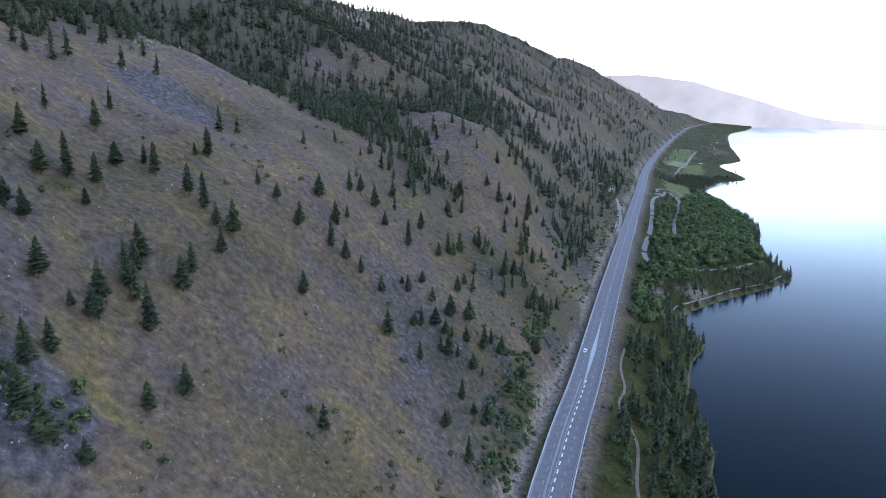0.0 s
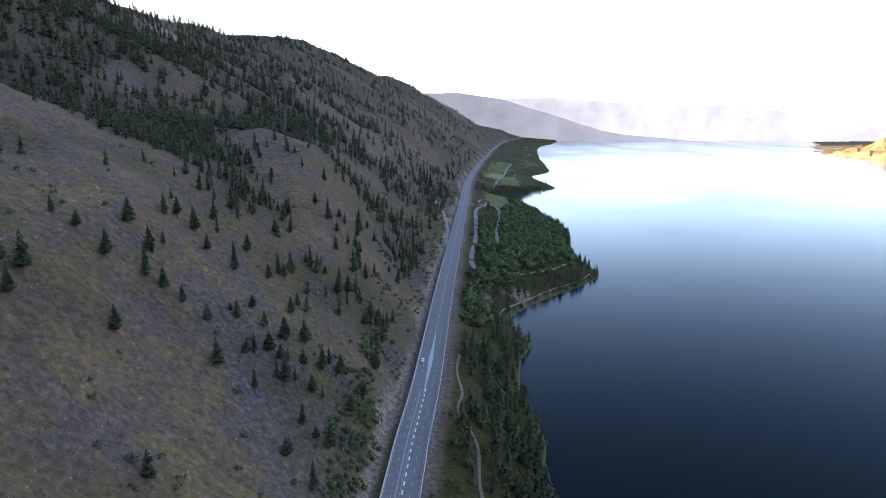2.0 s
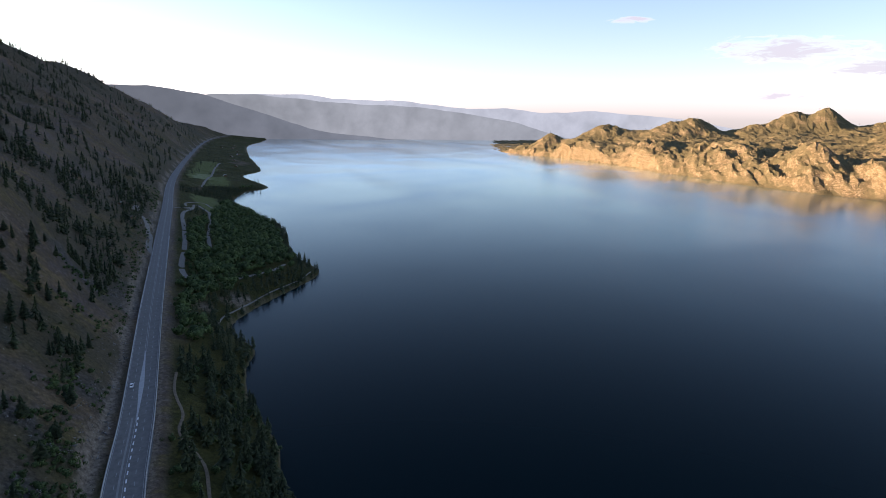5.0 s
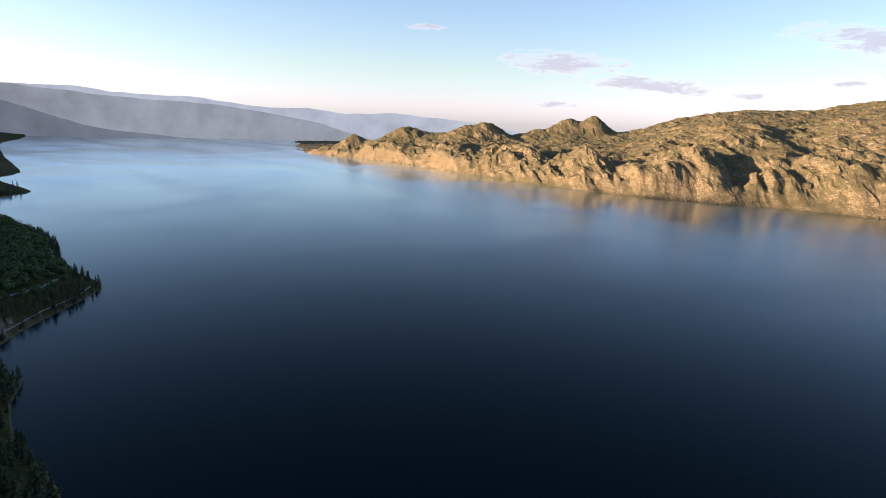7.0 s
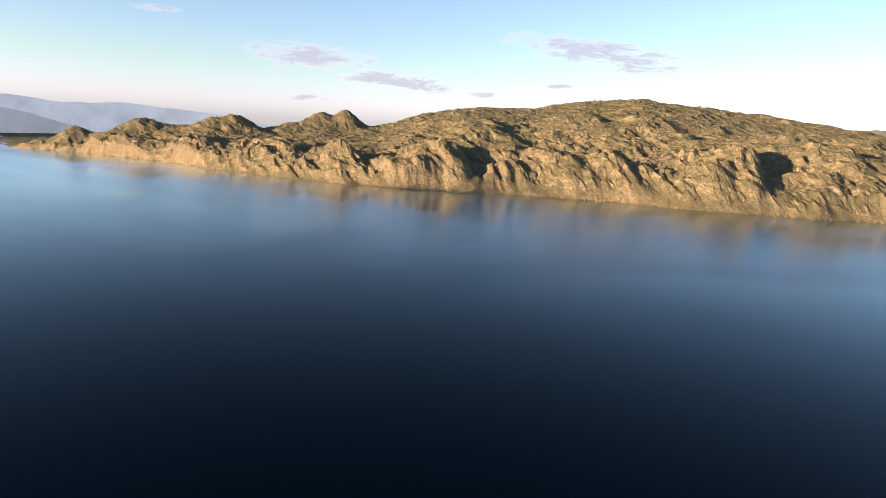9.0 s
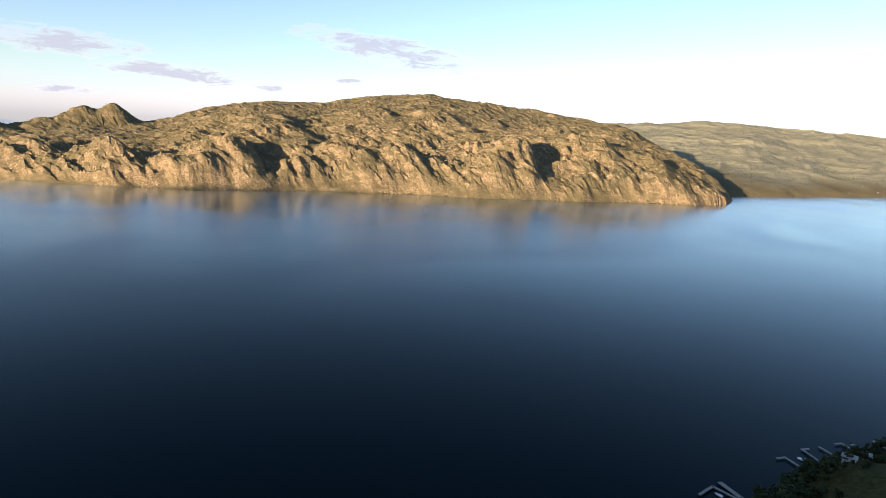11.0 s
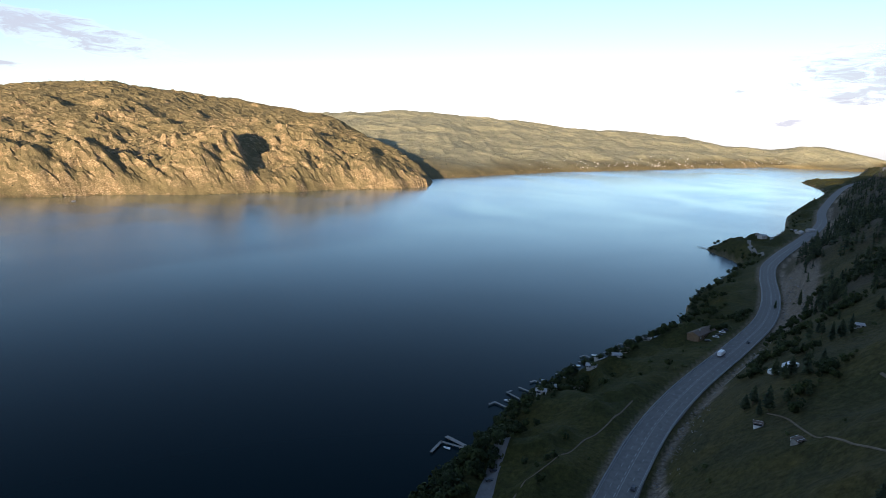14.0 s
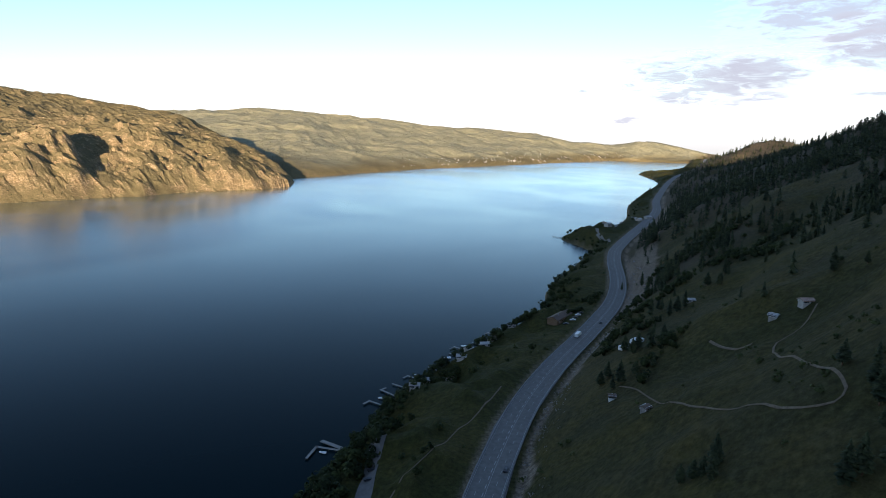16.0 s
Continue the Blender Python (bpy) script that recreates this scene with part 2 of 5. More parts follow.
def mesh_from(name, verts, faces):
    """A mesh from arrays of vertices and of triangles or quads."""
    verts, faces = np.asarray(verts, np.float32), np.asarray(faces, np.int32)
    me = bpy.data.meshes.new(name)
    n, k = faces.shape
    me.vertices.add(len(verts))
    me.vertices.foreach_set("co", verts.ravel())
    me.loops.add(n * k)
    me.loops.foreach_set("vertex_index", faces.ravel())
    me.polygons.add(n)
    me.polygons.foreach_set("loop_start", np.arange(0, n * k, k, dtype=np.int32))
    me.update(calc_edges=True)
    me.validate()
    return me


def shade_smooth(me):
    me.polygons.foreach_set("use_smooth", np.ones(len(me.polygons), bool))


# ---------------------------------------------------------------- materials
def material(name, rough=0.9, metal=0.0, spec=0.3):
    m = bpy.data.materials.new(name)
    m.use_nodes = True
    b = m.node_tree.nodes["Principled BSDF"]
    b.inputs["Roughness"].default_value = rough
    b.inputs["Metallic"].default_value = metal
    b.inputs["Specular IOR Level"].default_value = spec
    return m, m.node_tree, b


def noise_node(nt, scale, detail=5, rough=0.6, coords=None, distort=0.0):
    n = nt.nodes.new("ShaderNodeTexNoise")
    n.inputs["Scale"].default_value = scale
    n.inputs["Detail"].default_value = detail
    n.inputs["Roughness"].default_value = rough
    n.inputs["Distortion"].default_value = distort
    if coords is not None:
        nt.links.new(coords, n.inputs["Vector"])
    return n.outputs["Fac"]


def ramp(nt, fac, stops):
    r = nt.nodes.new("ShaderNodeValToRGB")
    el = r.color_ramp.elements
    while len(el) < len(stops):
        el.new(0.5)
    for e, (p, c) in zip(el, stops):
        e.position = p
        e.color = (*c, 1) if len(c) == 3 else c
    nt.links.new(fac, r.inputs["Fac"])
    return r.outputs["Color"]


def mixed(nt, fac, a, b):
    m = nt.nodes.new("ShaderNodeMix")
    m.data_type = "RGBA"
    for sock, v in ((m.inputs["Factor"], fac), (m.inputs[6], a), (m.inputs[7], b)):
        if isinstance(v, (int, float)):
            sock.default_value = v
        elif isinstance(v, tuple):
            sock.default_value = (*v, 1)
        else:
            nt.links.new(v, sock)
    return m.outputs[2]


def world_coords(nt):
    return nt.nodes.new("ShaderNodeNewGeometry").outputs["Position"]


def bumped(nt, b, fac, strength, distance):
    n = nt.nodes.new("ShaderNodeBump")
    n.inputs["Strength"].default_value = strength
    n.inputs["Distance"].default_value = distance
    nt.links.new(fac, n.inputs["Height"])
    nt.links.new(n.outputs["Normal"], b.inputs["Normal"])


def attr(nt, name):
    a = nt.nodes.new("ShaderNodeAttribute")
    a.attribute_name = name
    return a.outputs["Fac"]


def make_ground():
    m, nt, b = material("hill_ground", 0.95, spec=0.1)
    pos = world_coords(nt)
    grain = noise_node(nt, 0.4, 9, 0.74, pos)
    blot = noise_node(nt, 0.045, 6, 0.68, pos, 1.0)
    patch = noise_node(nt, 0.022, 8, 0.7, pos, 0.8)
    dry = ramp(nt, grain, [(0.3, (0.048, 0.033, 0.021)), (0.5, (0.105, 0.077, 0.054)), (0.72, (0.19, 0.138, 0.1))])
    tan = ramp(nt, grain, [(0.3, (0.075, 0.05, 0.025)), (0.5, (0.168, 0.113, 0.064)), (0.72, (0.285, 0.195, 0.118))])
    dry = mixed(nt, ramp(nt, blot, [(0.5, (0, 0, 0)), (0.64, (0.8, 0.8, 0.8))]), dry, tan)
    mauve = ramp(nt, grain, [(0.3, (0.04, 0.032, 0.034)), (0.5, (0.1, 0.078, 0.08)), (0.72, (0.2, 0.16, 0.16))])
    dry = mixed(nt, ramp(nt, blot, [(0.36, (0.5, 0.5, 0.5)), (0.5, (0, 0, 0))]), dry, mauve)
    olive = ramp(nt, grain, [(0.3, (0.05, 0.04, 0.014)), (0.52, (0.165, 0.125, 0.042)), (0.75, (0.29, 0.22, 0.08))])
    turn = nt.nodes.new("ShaderNodeMapping")
    turn.inputs["Rotation"].default_value = (0, 0, radians(36))
    nt.links.new(pos, turn.inputs["Vector"])
    long = nt.nodes.new("ShaderNodeMapping")
    long.inputs["Scale"].default_value = (0.34, 1, 0.5)
    nt.links.new(turn.outputs["Vector"], long.inputs["Vector"])
    streak = noise_node(nt, 0.075, 7, 0.66, long.outputs["Vector"], 0.7)
    grass = mixed(nt, ramp(nt, patch, [(0.5, (0, 0, 0)), (0.68, (0.42, 0.42, 0.42))]), dry, olive)
    grass = mixed(nt, ramp(nt, streak, [(0.54, (0, 0, 0)), (0.66, (0.7, 0.7, 0.7))]), grass, olive)
    rubble = ramp(nt, grain, [(0.34, (0.04, 0.036, 0.037)), (0.54, (0.118, 0.1, 0.1)), (0.7, (0.25, 0.215, 0.215))])
    grass = mixed(nt, ramp(nt, streak, [(0.36, (0.4, 0.4, 0.4)), (0.48, (0, 0, 0))]), grass, rubble)
    stone = ramp(nt, grain, [(0.34, (0.03, 0.027, 0.028)), (0.52, (0.085, 0.076, 0.077)), (0.7, (0.19, 0.172, 0.17))])
    grass = mixed(nt, attr(nt, "scree"), grass, stone)
    green = ramp(nt, grain, [(0.3, (0.013, 0.016, 0.003)), (0.55, (0.037, 0.042, 0.008)), (0.8, (0.074, 0.078, 0.017))])
    # yellow-green grass patches, painted paler for the light that would model knolls
    lit_knoll = ramp(nt, grain, [(0.3, (0.026, 0.023, 0.006)), (0.55, (0.072, 0.064, 0.013)), (0.8, (0.125, 0.108, 0.026))])
    green = mixed(nt, ramp(nt, patch, [(0.44, (0, 0, 0)), (0.6, (0.8, 0.8, 0.8))]), green, lit_knoll)
    grass = mixed(nt, attr(nt, "meadow"), grass, green)
    hay = ramp(nt, grain, [(0.3, (0.07, 0.085, 0.025)), (0.7, (0.15, 0.17, 0.055))])
    pale = ramp(nt, grain, [(0.3, (0.15, 0.17, 0.075)), (0.7, (0.25, 0.27, 0.13))])
    grass = mixed(nt, attr(nt, "field"), grass, hay)
    grass = mixed(nt, attr(nt, "mown"), grass, pale)
    floor = ramp(nt, grain, [(0.3, (0.036, 0.032, 0.022)), (0.7, (0.125, 0.103, 0.066))])
    west = mixed(nt, attr(nt, "wood"), grass, floor)
    west = mixed(nt, attr(nt, "cut"), west, ramp(nt, grain, [(0.36, (0.075, 0.058, 0.042)), (0.5, (0.19, 0.15, 0.112)), (0.66, (0.34, 0.275, 0.21))]))
    ledge = nt.nodes.new("ShaderNodeMapping")
    ledge.inputs["Scale"].default_value = (0.8, 0.8, 1.5)
    ledge.inputs["Rotation"].default_value = (radians(14), radians(-10), 0)
    nt.links.new(pos, ledge.inputs["Vector"])
    rock_fine = noise_node(nt, 0.09, 9, 0.8, ledge.outputs["Vector"], 0.4)
    rock = ramp(nt, rock_fine, [(0.32, (0.09, 0.064, 0.034)), (0.5, (0.22, 0.16, 0.088)), (0.68, (0.42, 0.325, 0.2))])
    brush = noise_node(nt, 0.03, 10, 0.78, ledge.outputs["Vector"], 0.5)
    wide = noise_node(nt, 0.0045, 5, 0.6, pos, 0.5)
    normal = nt.nodes.new("ShaderNodeSeparateXYZ")
    nt.links.new(nt.nodes.new("ShaderNodeNewGeometry").outputs["Normal"], normal.inputs[0])
    flat = nt.nodes.new("ShaderNodeMath")
    flat.operation = "MULTIPLY_ADD"
    nt.links.new(normal.outputs["Z"], flat.inputs[0])
    flat.inputs[1].default_value = 0.55
    nt.links.new(brush, flat.inputs[2])
    both = nt.nodes.new("ShaderNodeMath")
    both.operation = "MULTIPLY_ADD"
    nt.links.new(wide, both.inputs[0])
    both.inputs[1].default_value = 0.5
    nt.links.new(flat.outputs[0], both.inputs[2])
    grow = nt.nodes.new("ShaderNodeMapRange")
    grow.inputs["From Min"].default_value, grow.inputs["From Max"].default_value = 1.0, 1.18
    nt.links.new(both.outputs[0], grow.inputs["Value"])
    shrub = ramp(nt, grain, [(0.3, (0.055, 0.051, 0.025)), (0.7, (0.185, 0.15, 0.077))])
    fleck = noise_node(nt, 0.3, 5, 0.8, ledge.outputs["Vector"])
    rock = mixed(nt, ramp(nt, fleck, [(0.44, (0.65, 0.65, 0.65)), (0.54, (0, 0, 0))]), rock, (0.085, 0.07, 0.035))
    rock = mixed(nt, ramp(nt, fleck, [(0.56, (0, 0, 0)), (0.66, (0.6, 0.6, 0.6))]), rock, (0.6, 0.5, 0.37))
    east = mixed(nt, grow.outputs["Result"], rock, shrub)
    # olive woods of the far south, with haze mixed into the base colour
    soft = ramp(nt, brush, [(0.35, (0.16, 0.162, 0.1)), (0.65, (0.29, 0.272, 0.18))])
    east = mixed(nt, attr(nt, "hazed_woods"), east, soft)
    nt.links.new(mixed(nt, attr(nt, "east"), west, east), b.inputs["Base Color"])
    crack = noise_node(nt, 0.11, 7, 0.75, pos, 1.2)
    rough_sum = nt.nodes.new("ShaderNodeMath")
    rough_sum.operation = "ADD"
    nt.links.new(rock_fine, rough_sum.inputs[0])
    nt.links.new(crack, rough_sum.inputs[1])
    bumped(nt, b, rough_sum.outputs[0], 0.5, 6.0)
    return m


def make_water():
    """Clear deep water: almost black from above, a soft mirror towards the far shores, broken by bands of ripples."""
    m = bpy.data.materials.new("lake_water")
    m.use_nodes = True
    nt = m.node_tree
    nt.nodes.clear()
    pos = world_coords(nt)
    wind = noise_node(nt, 0.0022, 3, 0.5, pos, 1.5)
    turn = nt.nodes.new("ShaderNodeMapping")
    turn.inputs["Rotation"].default_value = (0, 0, radians(38))
    nt.links.new(pos, turn.inputs["Vector"])
    draw = nt.nodes.new("ShaderNodeMapping")
    draw.inputs["Scale"].default_value = (0.9, 0.16, 1)
    nt.links.new(turn.outputs["Vector"], draw.inputs["Vector"])
    streak = noise_node(nt, 0.003, 1.5, 0.5, draw.outputs["Vector"], 1.2)
    where = nt.nodes.new("ShaderNodeSeparateXYZ")
    nt.links.new(pos, where.inputs[0])
    north = nt.nodes.new("ShaderNodeMapRange")
    north.inputs["From Min"].default_value, north.inputs["From Max"].default_value = 350.0, 1500.0
    nt.links.new(where.outputs["Y"], north.inputs["Value"])
    open_water = nt.nodes.new("ShaderNodeMapRange")
    open_water.inputs["From Min"].default_value, open_water.inputs["From Max"].default_value = -500.0, -1700.0
    open_water.inputs["To Max"].default_value = 0.9
    nt.links.new(where.outputs["Y"], open_water.inputs["Value"])
    band = nt.nodes.new("ShaderNodeMath")
    band.operation = "MULTIPLY"
    nt.links.new(ramp(nt, streak, [(0.44, (0, 0, 0)), (0.62, (1, 1, 1))]), band.inputs[0])
    nt.links.new(north.outputs["Result"], band.inputs[1])
    ripple = nt.nodes.new("ShaderNodeMath")
    ripple.operation = "MAXIMUM"
    nt.links.new(band.outputs[0], ripple.inputs[0])
    nt.links.new(open_water.outputs["Result"], ripple.inputs[1])
    rough = ramp(nt, wind, [(0.4, (0.17, 0.17, 0.17)), (0.65, (0.26, 0.26, 0.26))])
    deep = nt.nodes.new("ShaderNodeBsdfDiffuse")
    deep.inputs["Color"].default_value = (0.0002, 0.0072, 0.0095, 1)
    gloss = nt.nodes.new("ShaderNodeBsdfGlossy")
    nt.links.new(mixed(nt, ripple.outputs[0], (0.87, 0.96, 1.0), (0.72, 0.78, 0.81)), gloss.inputs["Color"])
    nt.links.new(rough, gloss.inputs["Roughness"])
    fres = nt.nodes.new("ShaderNodeFresnel")
    fres.inputs["IOR"].default_value = 1.33
    power = nt.nodes.new("ShaderNodeMath")
    power.operation = "POWER"
    power.inputs[1].default_value = 1.85
    nt.links.new(fres.outputs[0], power.inputs[0])
    gain = nt.nodes.new("ShaderNodeMath")
    gain.operation, gain.use_clamp = "MULTIPLY", True
    gain.inputs[1].default_value = 2.5
    nt.links.new(power.outputs[0], gain.inputs[0])
    mix = nt.nodes.new("ShaderNodeMixShader")
    nt.links.new(gain.outputs[0], mix.inputs[0])
    nt.links.new(deep.outputs[0], mix.inputs[1])
    nt.links.new(gloss.outputs[0], mix.inputs[2])
    out = nt.nodes.new("ShaderNodeOutputMaterial")
    nt.links.new(mix.outputs[0], out.inputs["Surface"])
    return m


MAT_GROUND, MAT_WATER = make_ground(), make_water()


def plain(name, stops, scale, rough=0.9, bump=0.0, spec=0.2, metal=0.0):
    m, nt, b = material(name, rough, metal, spec)
    pos = world_coords(nt)
    n = noise_node(nt, scale, 6, 0.65, pos)
    nt.links.new(ramp(nt, n, stops), b.inputs["Base Color"])
    if bump:
        bumped(nt, b, n, 0.5, bump)
    return m


MAT_ASPHALT = plain("asphalt", [(0.3, (0.118, 0.112, 0.105)), (0.7, (0.18, 0.171, 0.16))], 0.4, 0.85)
MAT_BARK = plain("bark", [(0.3, (0.06, 0.04, 0.025)), (0.7, (0.15, 0.1, 0.06))], 2.0)
MAT_PAINT = plain("road_paint", [(0.3, (0.18, 0.18, 0.175)), (0.6, (0.36, 0.36, 0.35))], 1.5, 0.7)
MAT_CONCRETE = plain("concrete", [(0.3, (0.24, 0.24, 0.232)), (0.7, (0.38, 0.38, 0.37))], 0.8, 0.85)
MAT_GRAVEL = plain("gravel", [(0.3, (0.12, 0.11, 0.096)), (0.7, (0.25, 0.23, 0.2))], 0.7, 0.95)
MAT_DIRT = plain("dirt", [(0.3, (0.1, 0.076, 0.052)), (0.7, (0.19, 0.15, 0.105))], 0.7, 0.95)
MAT_WALL = plain("siding", [(0.3, (0.33, 0.31, 0.28)), (0.7, (0.47, 0.44, 0.4))], 0.9, 0.8)
MAT_LOGWALL = plain("brown_boards", [(0.3, (0.12, 0.075, 0.045)), (0.7, (0.22, 0.15, 0.09))], 0.9, 0.8)
MAT_ROOF = plain("metal_roof", [(0.3, (0.27, 0.27, 0.27)), (0.7, (0.45, 0.45, 0.44))], 0.6, 0.5)
MAT_BROWNROOF = plain("shingle_roof", [(0.3, (0.1, 0.075, 0.06)), (0.7, (0.2, 0.15, 0.12))], 0.8, 0.85)
MAT_TANROOF = plain("clay_roof", [(0.3, (0.3, 0.2, 0.15)), (0.7, (0.45, 0.32, 0.25))], 0.8, 0.8)
MAT_TIMBER = plain("weathered_timber", [(0.3, (0.19, 0.18, 0.165)), (0.7, (0.34, 0.325, 0.3))], 1.2, 0.85)
MAT_GLASS = plain("dark_window", [(0.3, (0.02, 0.025, 0.03)), (0.7, (0.04, 0.05, 0.06))], 1.0, 0.1, spec=0.6)
MAT_WHITE = plain("white_lacquer", [(0.3, (0.7, 0.7, 0.7)), (0.7, (0.82, 0.82, 0.82))], 0.5, 0.35, spec=0.5)
MAT_DARKCAR = plain("dark_lacquer", [(0.3, (0.02, 0.02, 0.025)), (0.7, (0.04, 0.04, 0.05))], 0.5, 0.3, spec=0.5)
MAT_RUBBER = plain("rubber", [(0.3, (0.015, 0.015, 0.015)), (0.7, (0.03, 0.03, 0.03))], 2.0, 0.9)
MAT_STONE = plain("grey_stone", [(0.3, (0.12, 0.115, 0.11)), (0.7, (0.34, 0.32, 0.3))], 0.6, 0.95)
MAT_SHRUB = plain("shrub", [(0.3, (0.03, 0.04, 0.014)), (0.7, (0.085, 0.1, 0.035))], 0.3)


# ---------------------------------------------------------------- ground and lake
def build_ground():
    az = np.radians(np.concatenate([np.arange(-48, 62, 0.3), np.arange(62, 150, 0.2), np.arange(150, 216, 0.3), np.arange(216, 312, 2.0)]))
    rr = np.concatenate([[0.5, 20], np.geomspace(40, 1300, 150, endpoint=False), np.linspace(1300, 2400, 155, endpoint=False), np.linspace(2400, 3200, 66, endpoint=False), np.linspace(3200, 4880, 90)])
    a, r = np.meshgrid(az, rr, indexing="ij")
    # the rocky far shore is cut into uneven facets
    far = smooth(1300, 1500, r) * (1 - smooth(4200, 4600, r)) * (a > radians(60)) * (a < radians(150))
    jig = np.random.default_rng(3)
    a = a + jig.uniform(-1, 1, a.shape) * radians(0.08) * far
    r = r + jig.uniform(-1, 1, r.shape) * 3.2 * far
    x, y = r * np.sin(a), r * np.cos(a)
    z, on_west = land_height(x, y)
    na, nr = a.shape
    i, j = np.meshgrid(np.arange(na), np.arange(nr - 1), indexing="ij")
    i2 = (i + 1) % na
    quads = np.stack([i * nr + j, i * nr + j + 1, i2 * nr + j + 1, i2 * nr + j], -1).reshape(-1, 4)[:, ::-1]
    me = mesh_from("ground", np.stack([x, y, z], -1).reshape(-1, 3), quads)
    me.polygons.foreach_set("use_smooth", (on_west & (np.hypot(x, y) < 4300))[:, :-1].ravel())
    for key, v in (("east", 1.0 - on_west), ("wood", wood_density(x, y) * on_west), ("cut", cut_face(x, y) * on_west),
                   ("scree", scree_patch(x, y) * on_west), ("meadow", meadow(x, y) * on_west), ("field", in_field(x, y, FIELDS)), ("mown", in_field(x, y, MOWN)), ("hazed_woods", hazed_woodland(x, y, z))):
        me.attributes.new(key, "FLOAT", "POINT").data.foreach_set("value", np.asarray(v, np.float32).ravel())
    me.materials.append(MAT_GROUND)
    return tagged(new("ground", me), "dry grassy hillsides and rocky tan shores round a lake", "ground", kind="structure")


OPEN_SLOPES = [np.array(p) for p in (
    [(-74, 241), (-60, 289), (-40, 288), (-17, 269), (11, 265), (30, 258), (65, 268), (94, 264), (113, 253), (98, 224), (53, 159), (-4, 111), (-35, 89), (-90, 150)],
    [(196, 700), (178, 535), (214, 506), (278, 549), (240, 452), (172, 376), (156, 406), (136, 413), (119, 428)],
    [(136, 413), (169, 417), (198, 406), (219, 398), (200, 361), (154, 333), (133, 352), (94, 338)],
    [(752, 1270), (933, 1433), (950, 1349), (657, 1004), (670, 1109)])]


def wood_density(x, y):
    """How thickly conifers stand on the hillside, 0 to 1."""
    dr, _, side = nearest(x, y, ROAD)
    d = np.hypot(x, y)
    n = fbm(x, y, 110, 4, 80)
    up = np.where(y > -60, smooth(150, 420, dr) * 0.65 + 0.5 * smooth(250, 520, d) + 0.12 * smooth(60, 0, dr - 26) * smooth(350, 500, d), 0.9 * smooth(90, 330, dr) + 1.0 * smooth(450, 900, d))
    near = np.where(y > -60, smooth(240, 330, d), smooth(200, 330, d))
    wx, wy = x + 70 * (fbm(x, y, 60, 4, 82) - 0.5), y + 70 * (fbm(x, y, 60, 4, 83) - 0.5)
    bare = sum(inside(wx, wy, p).astype(float) for p in OPEN_SLOPES) > 0
    return np.where(side < 0, smooth(0.56 - 0.42 * up, 0.92 - 0.42 * up, n) * near * np.where(bare, 0.09, 1.0), 0.12)


def cut_face(x, y):
    """Bare blasted rock and gravel beside the road."""
    dr, _, side = nearest(x, y, ROAD)
    n = fbm(x, y, 24, 3, 33)
    bluff = np.exp(-((x - 220) ** 2 + (y - 1220) ** 2) / (2 * 38 ** 2))
    for px, py, wide, far in ((325, 414, 7, 7), (366, 421, 13, 8), (31, -560, 11, 70), (36, -680, 13, 60), (38, -930, 16, 120), (30, -1110, 20, 120)):
        bluff = np.maximum(bluff, np.exp(-((x - px) ** 2 / wide ** 2 + (y - py) ** 2 / far ** 2) / 2))
    return 0.9 * smooth(0.4, 0.6, bluff + 0.5 * (n - 0.5)) + np.where(side < 0, smooth(10, 12, dr) * (1 - smooth(14, 17, dr + 12 * (n - 0.5))), 0.7 * (1 - smooth(9, 11.5, dr)))


def scree_patch(x, y):
    """Grey loose stone in chutes and below outcrops."""
    n = fbm(x * 0.9 + y * 0.45, (y * 0.9 - x * 0.45) * 0.4, 46, 4, 36)
    patch = 0.0
    for px, py, wide in ((254, 433, 26), (-32, 338, 20), (273, 462, 20), (130, 320, 9), (-44, 111, 10), (160, 290, 9), (95, 213, 7), (114, 239, 7), (109, 254, 6), (84, 245, 5), (59, 221, 5), (-40, 118, 8)):
        patch = np.maximum(patch, np.exp(-((x - px) ** 2 + (y - py) ** 2) / (2 * wide ** 2)))
    return np.maximum(0.45 * smooth(0.62, 0.8, n), 0.95 * smooth(0.35, 0.6, patch + 0.5 * (n - 0.5)))


def hazed_woodland(x, y, z):
    """Soft olive woods and fields on the hills at the lake's southern end, their colour paled for haze."""
    az = np.degrees(np.arctan2(x, y)) % 360
    return smooth(138, 146, az + 0.012 * (np.hypot(x, y) - 2600)) * smooth(2050, 2400, np.hypot(x, y)) * smooth(12, 60, z + 40 * (fbm(x, y, 120, 3, 38) - 0.5))


FIELDS = [np.array([(938, 1218), (963, 1262), (1325, 1660), (1352, 1600), (1067, 1298), (990, 1200)]), np.array([(762, 985), (700, 900), (632, 774), (676, 790), (800, 960)]),
          np.array([(880, 1090), (1030, 1250), (1090, 1270), (960, 1110)])]
MOWN = [np.array([(951, 1222), (1040, 1314), (1067, 1298), (969, 1192)])]


def in_field(x, y, fields):
    wx, wy = x + 14 * (fbm(x, y, 30, 2, 71) - 0.5), y + 14 * (fbm(x, y, 30, 2, 72) - 0.5)
    return sum(inside(wx, wy, f).astype(float) for f in fields)


def meadow(x, y):
    """Greener grass: fields by the lake and the bank below the road."""
    dr, _, side = nearest(x, y, ROAD)
    n = fbm(x, y, 70, 3, 37)
    south = 1 - smooth(-140, -40, y)
    shore_green = smooth(46, 14, nearest(x, y, SHORE)[0])
    return np.where(side > 0, np.maximum(np.maximum(smooth(0.12, 0.4, n) * smooth(12, 17, dr), shore_green), south), np.maximum(np.maximum(smooth(0.55, 0.8, n) * 0.35, 0.6 * smooth(170, 40, dr) * smooth(0.25, 0.6, n) * (y > 60)), south * (0.65 + 0.3 * n)))


build_ground()

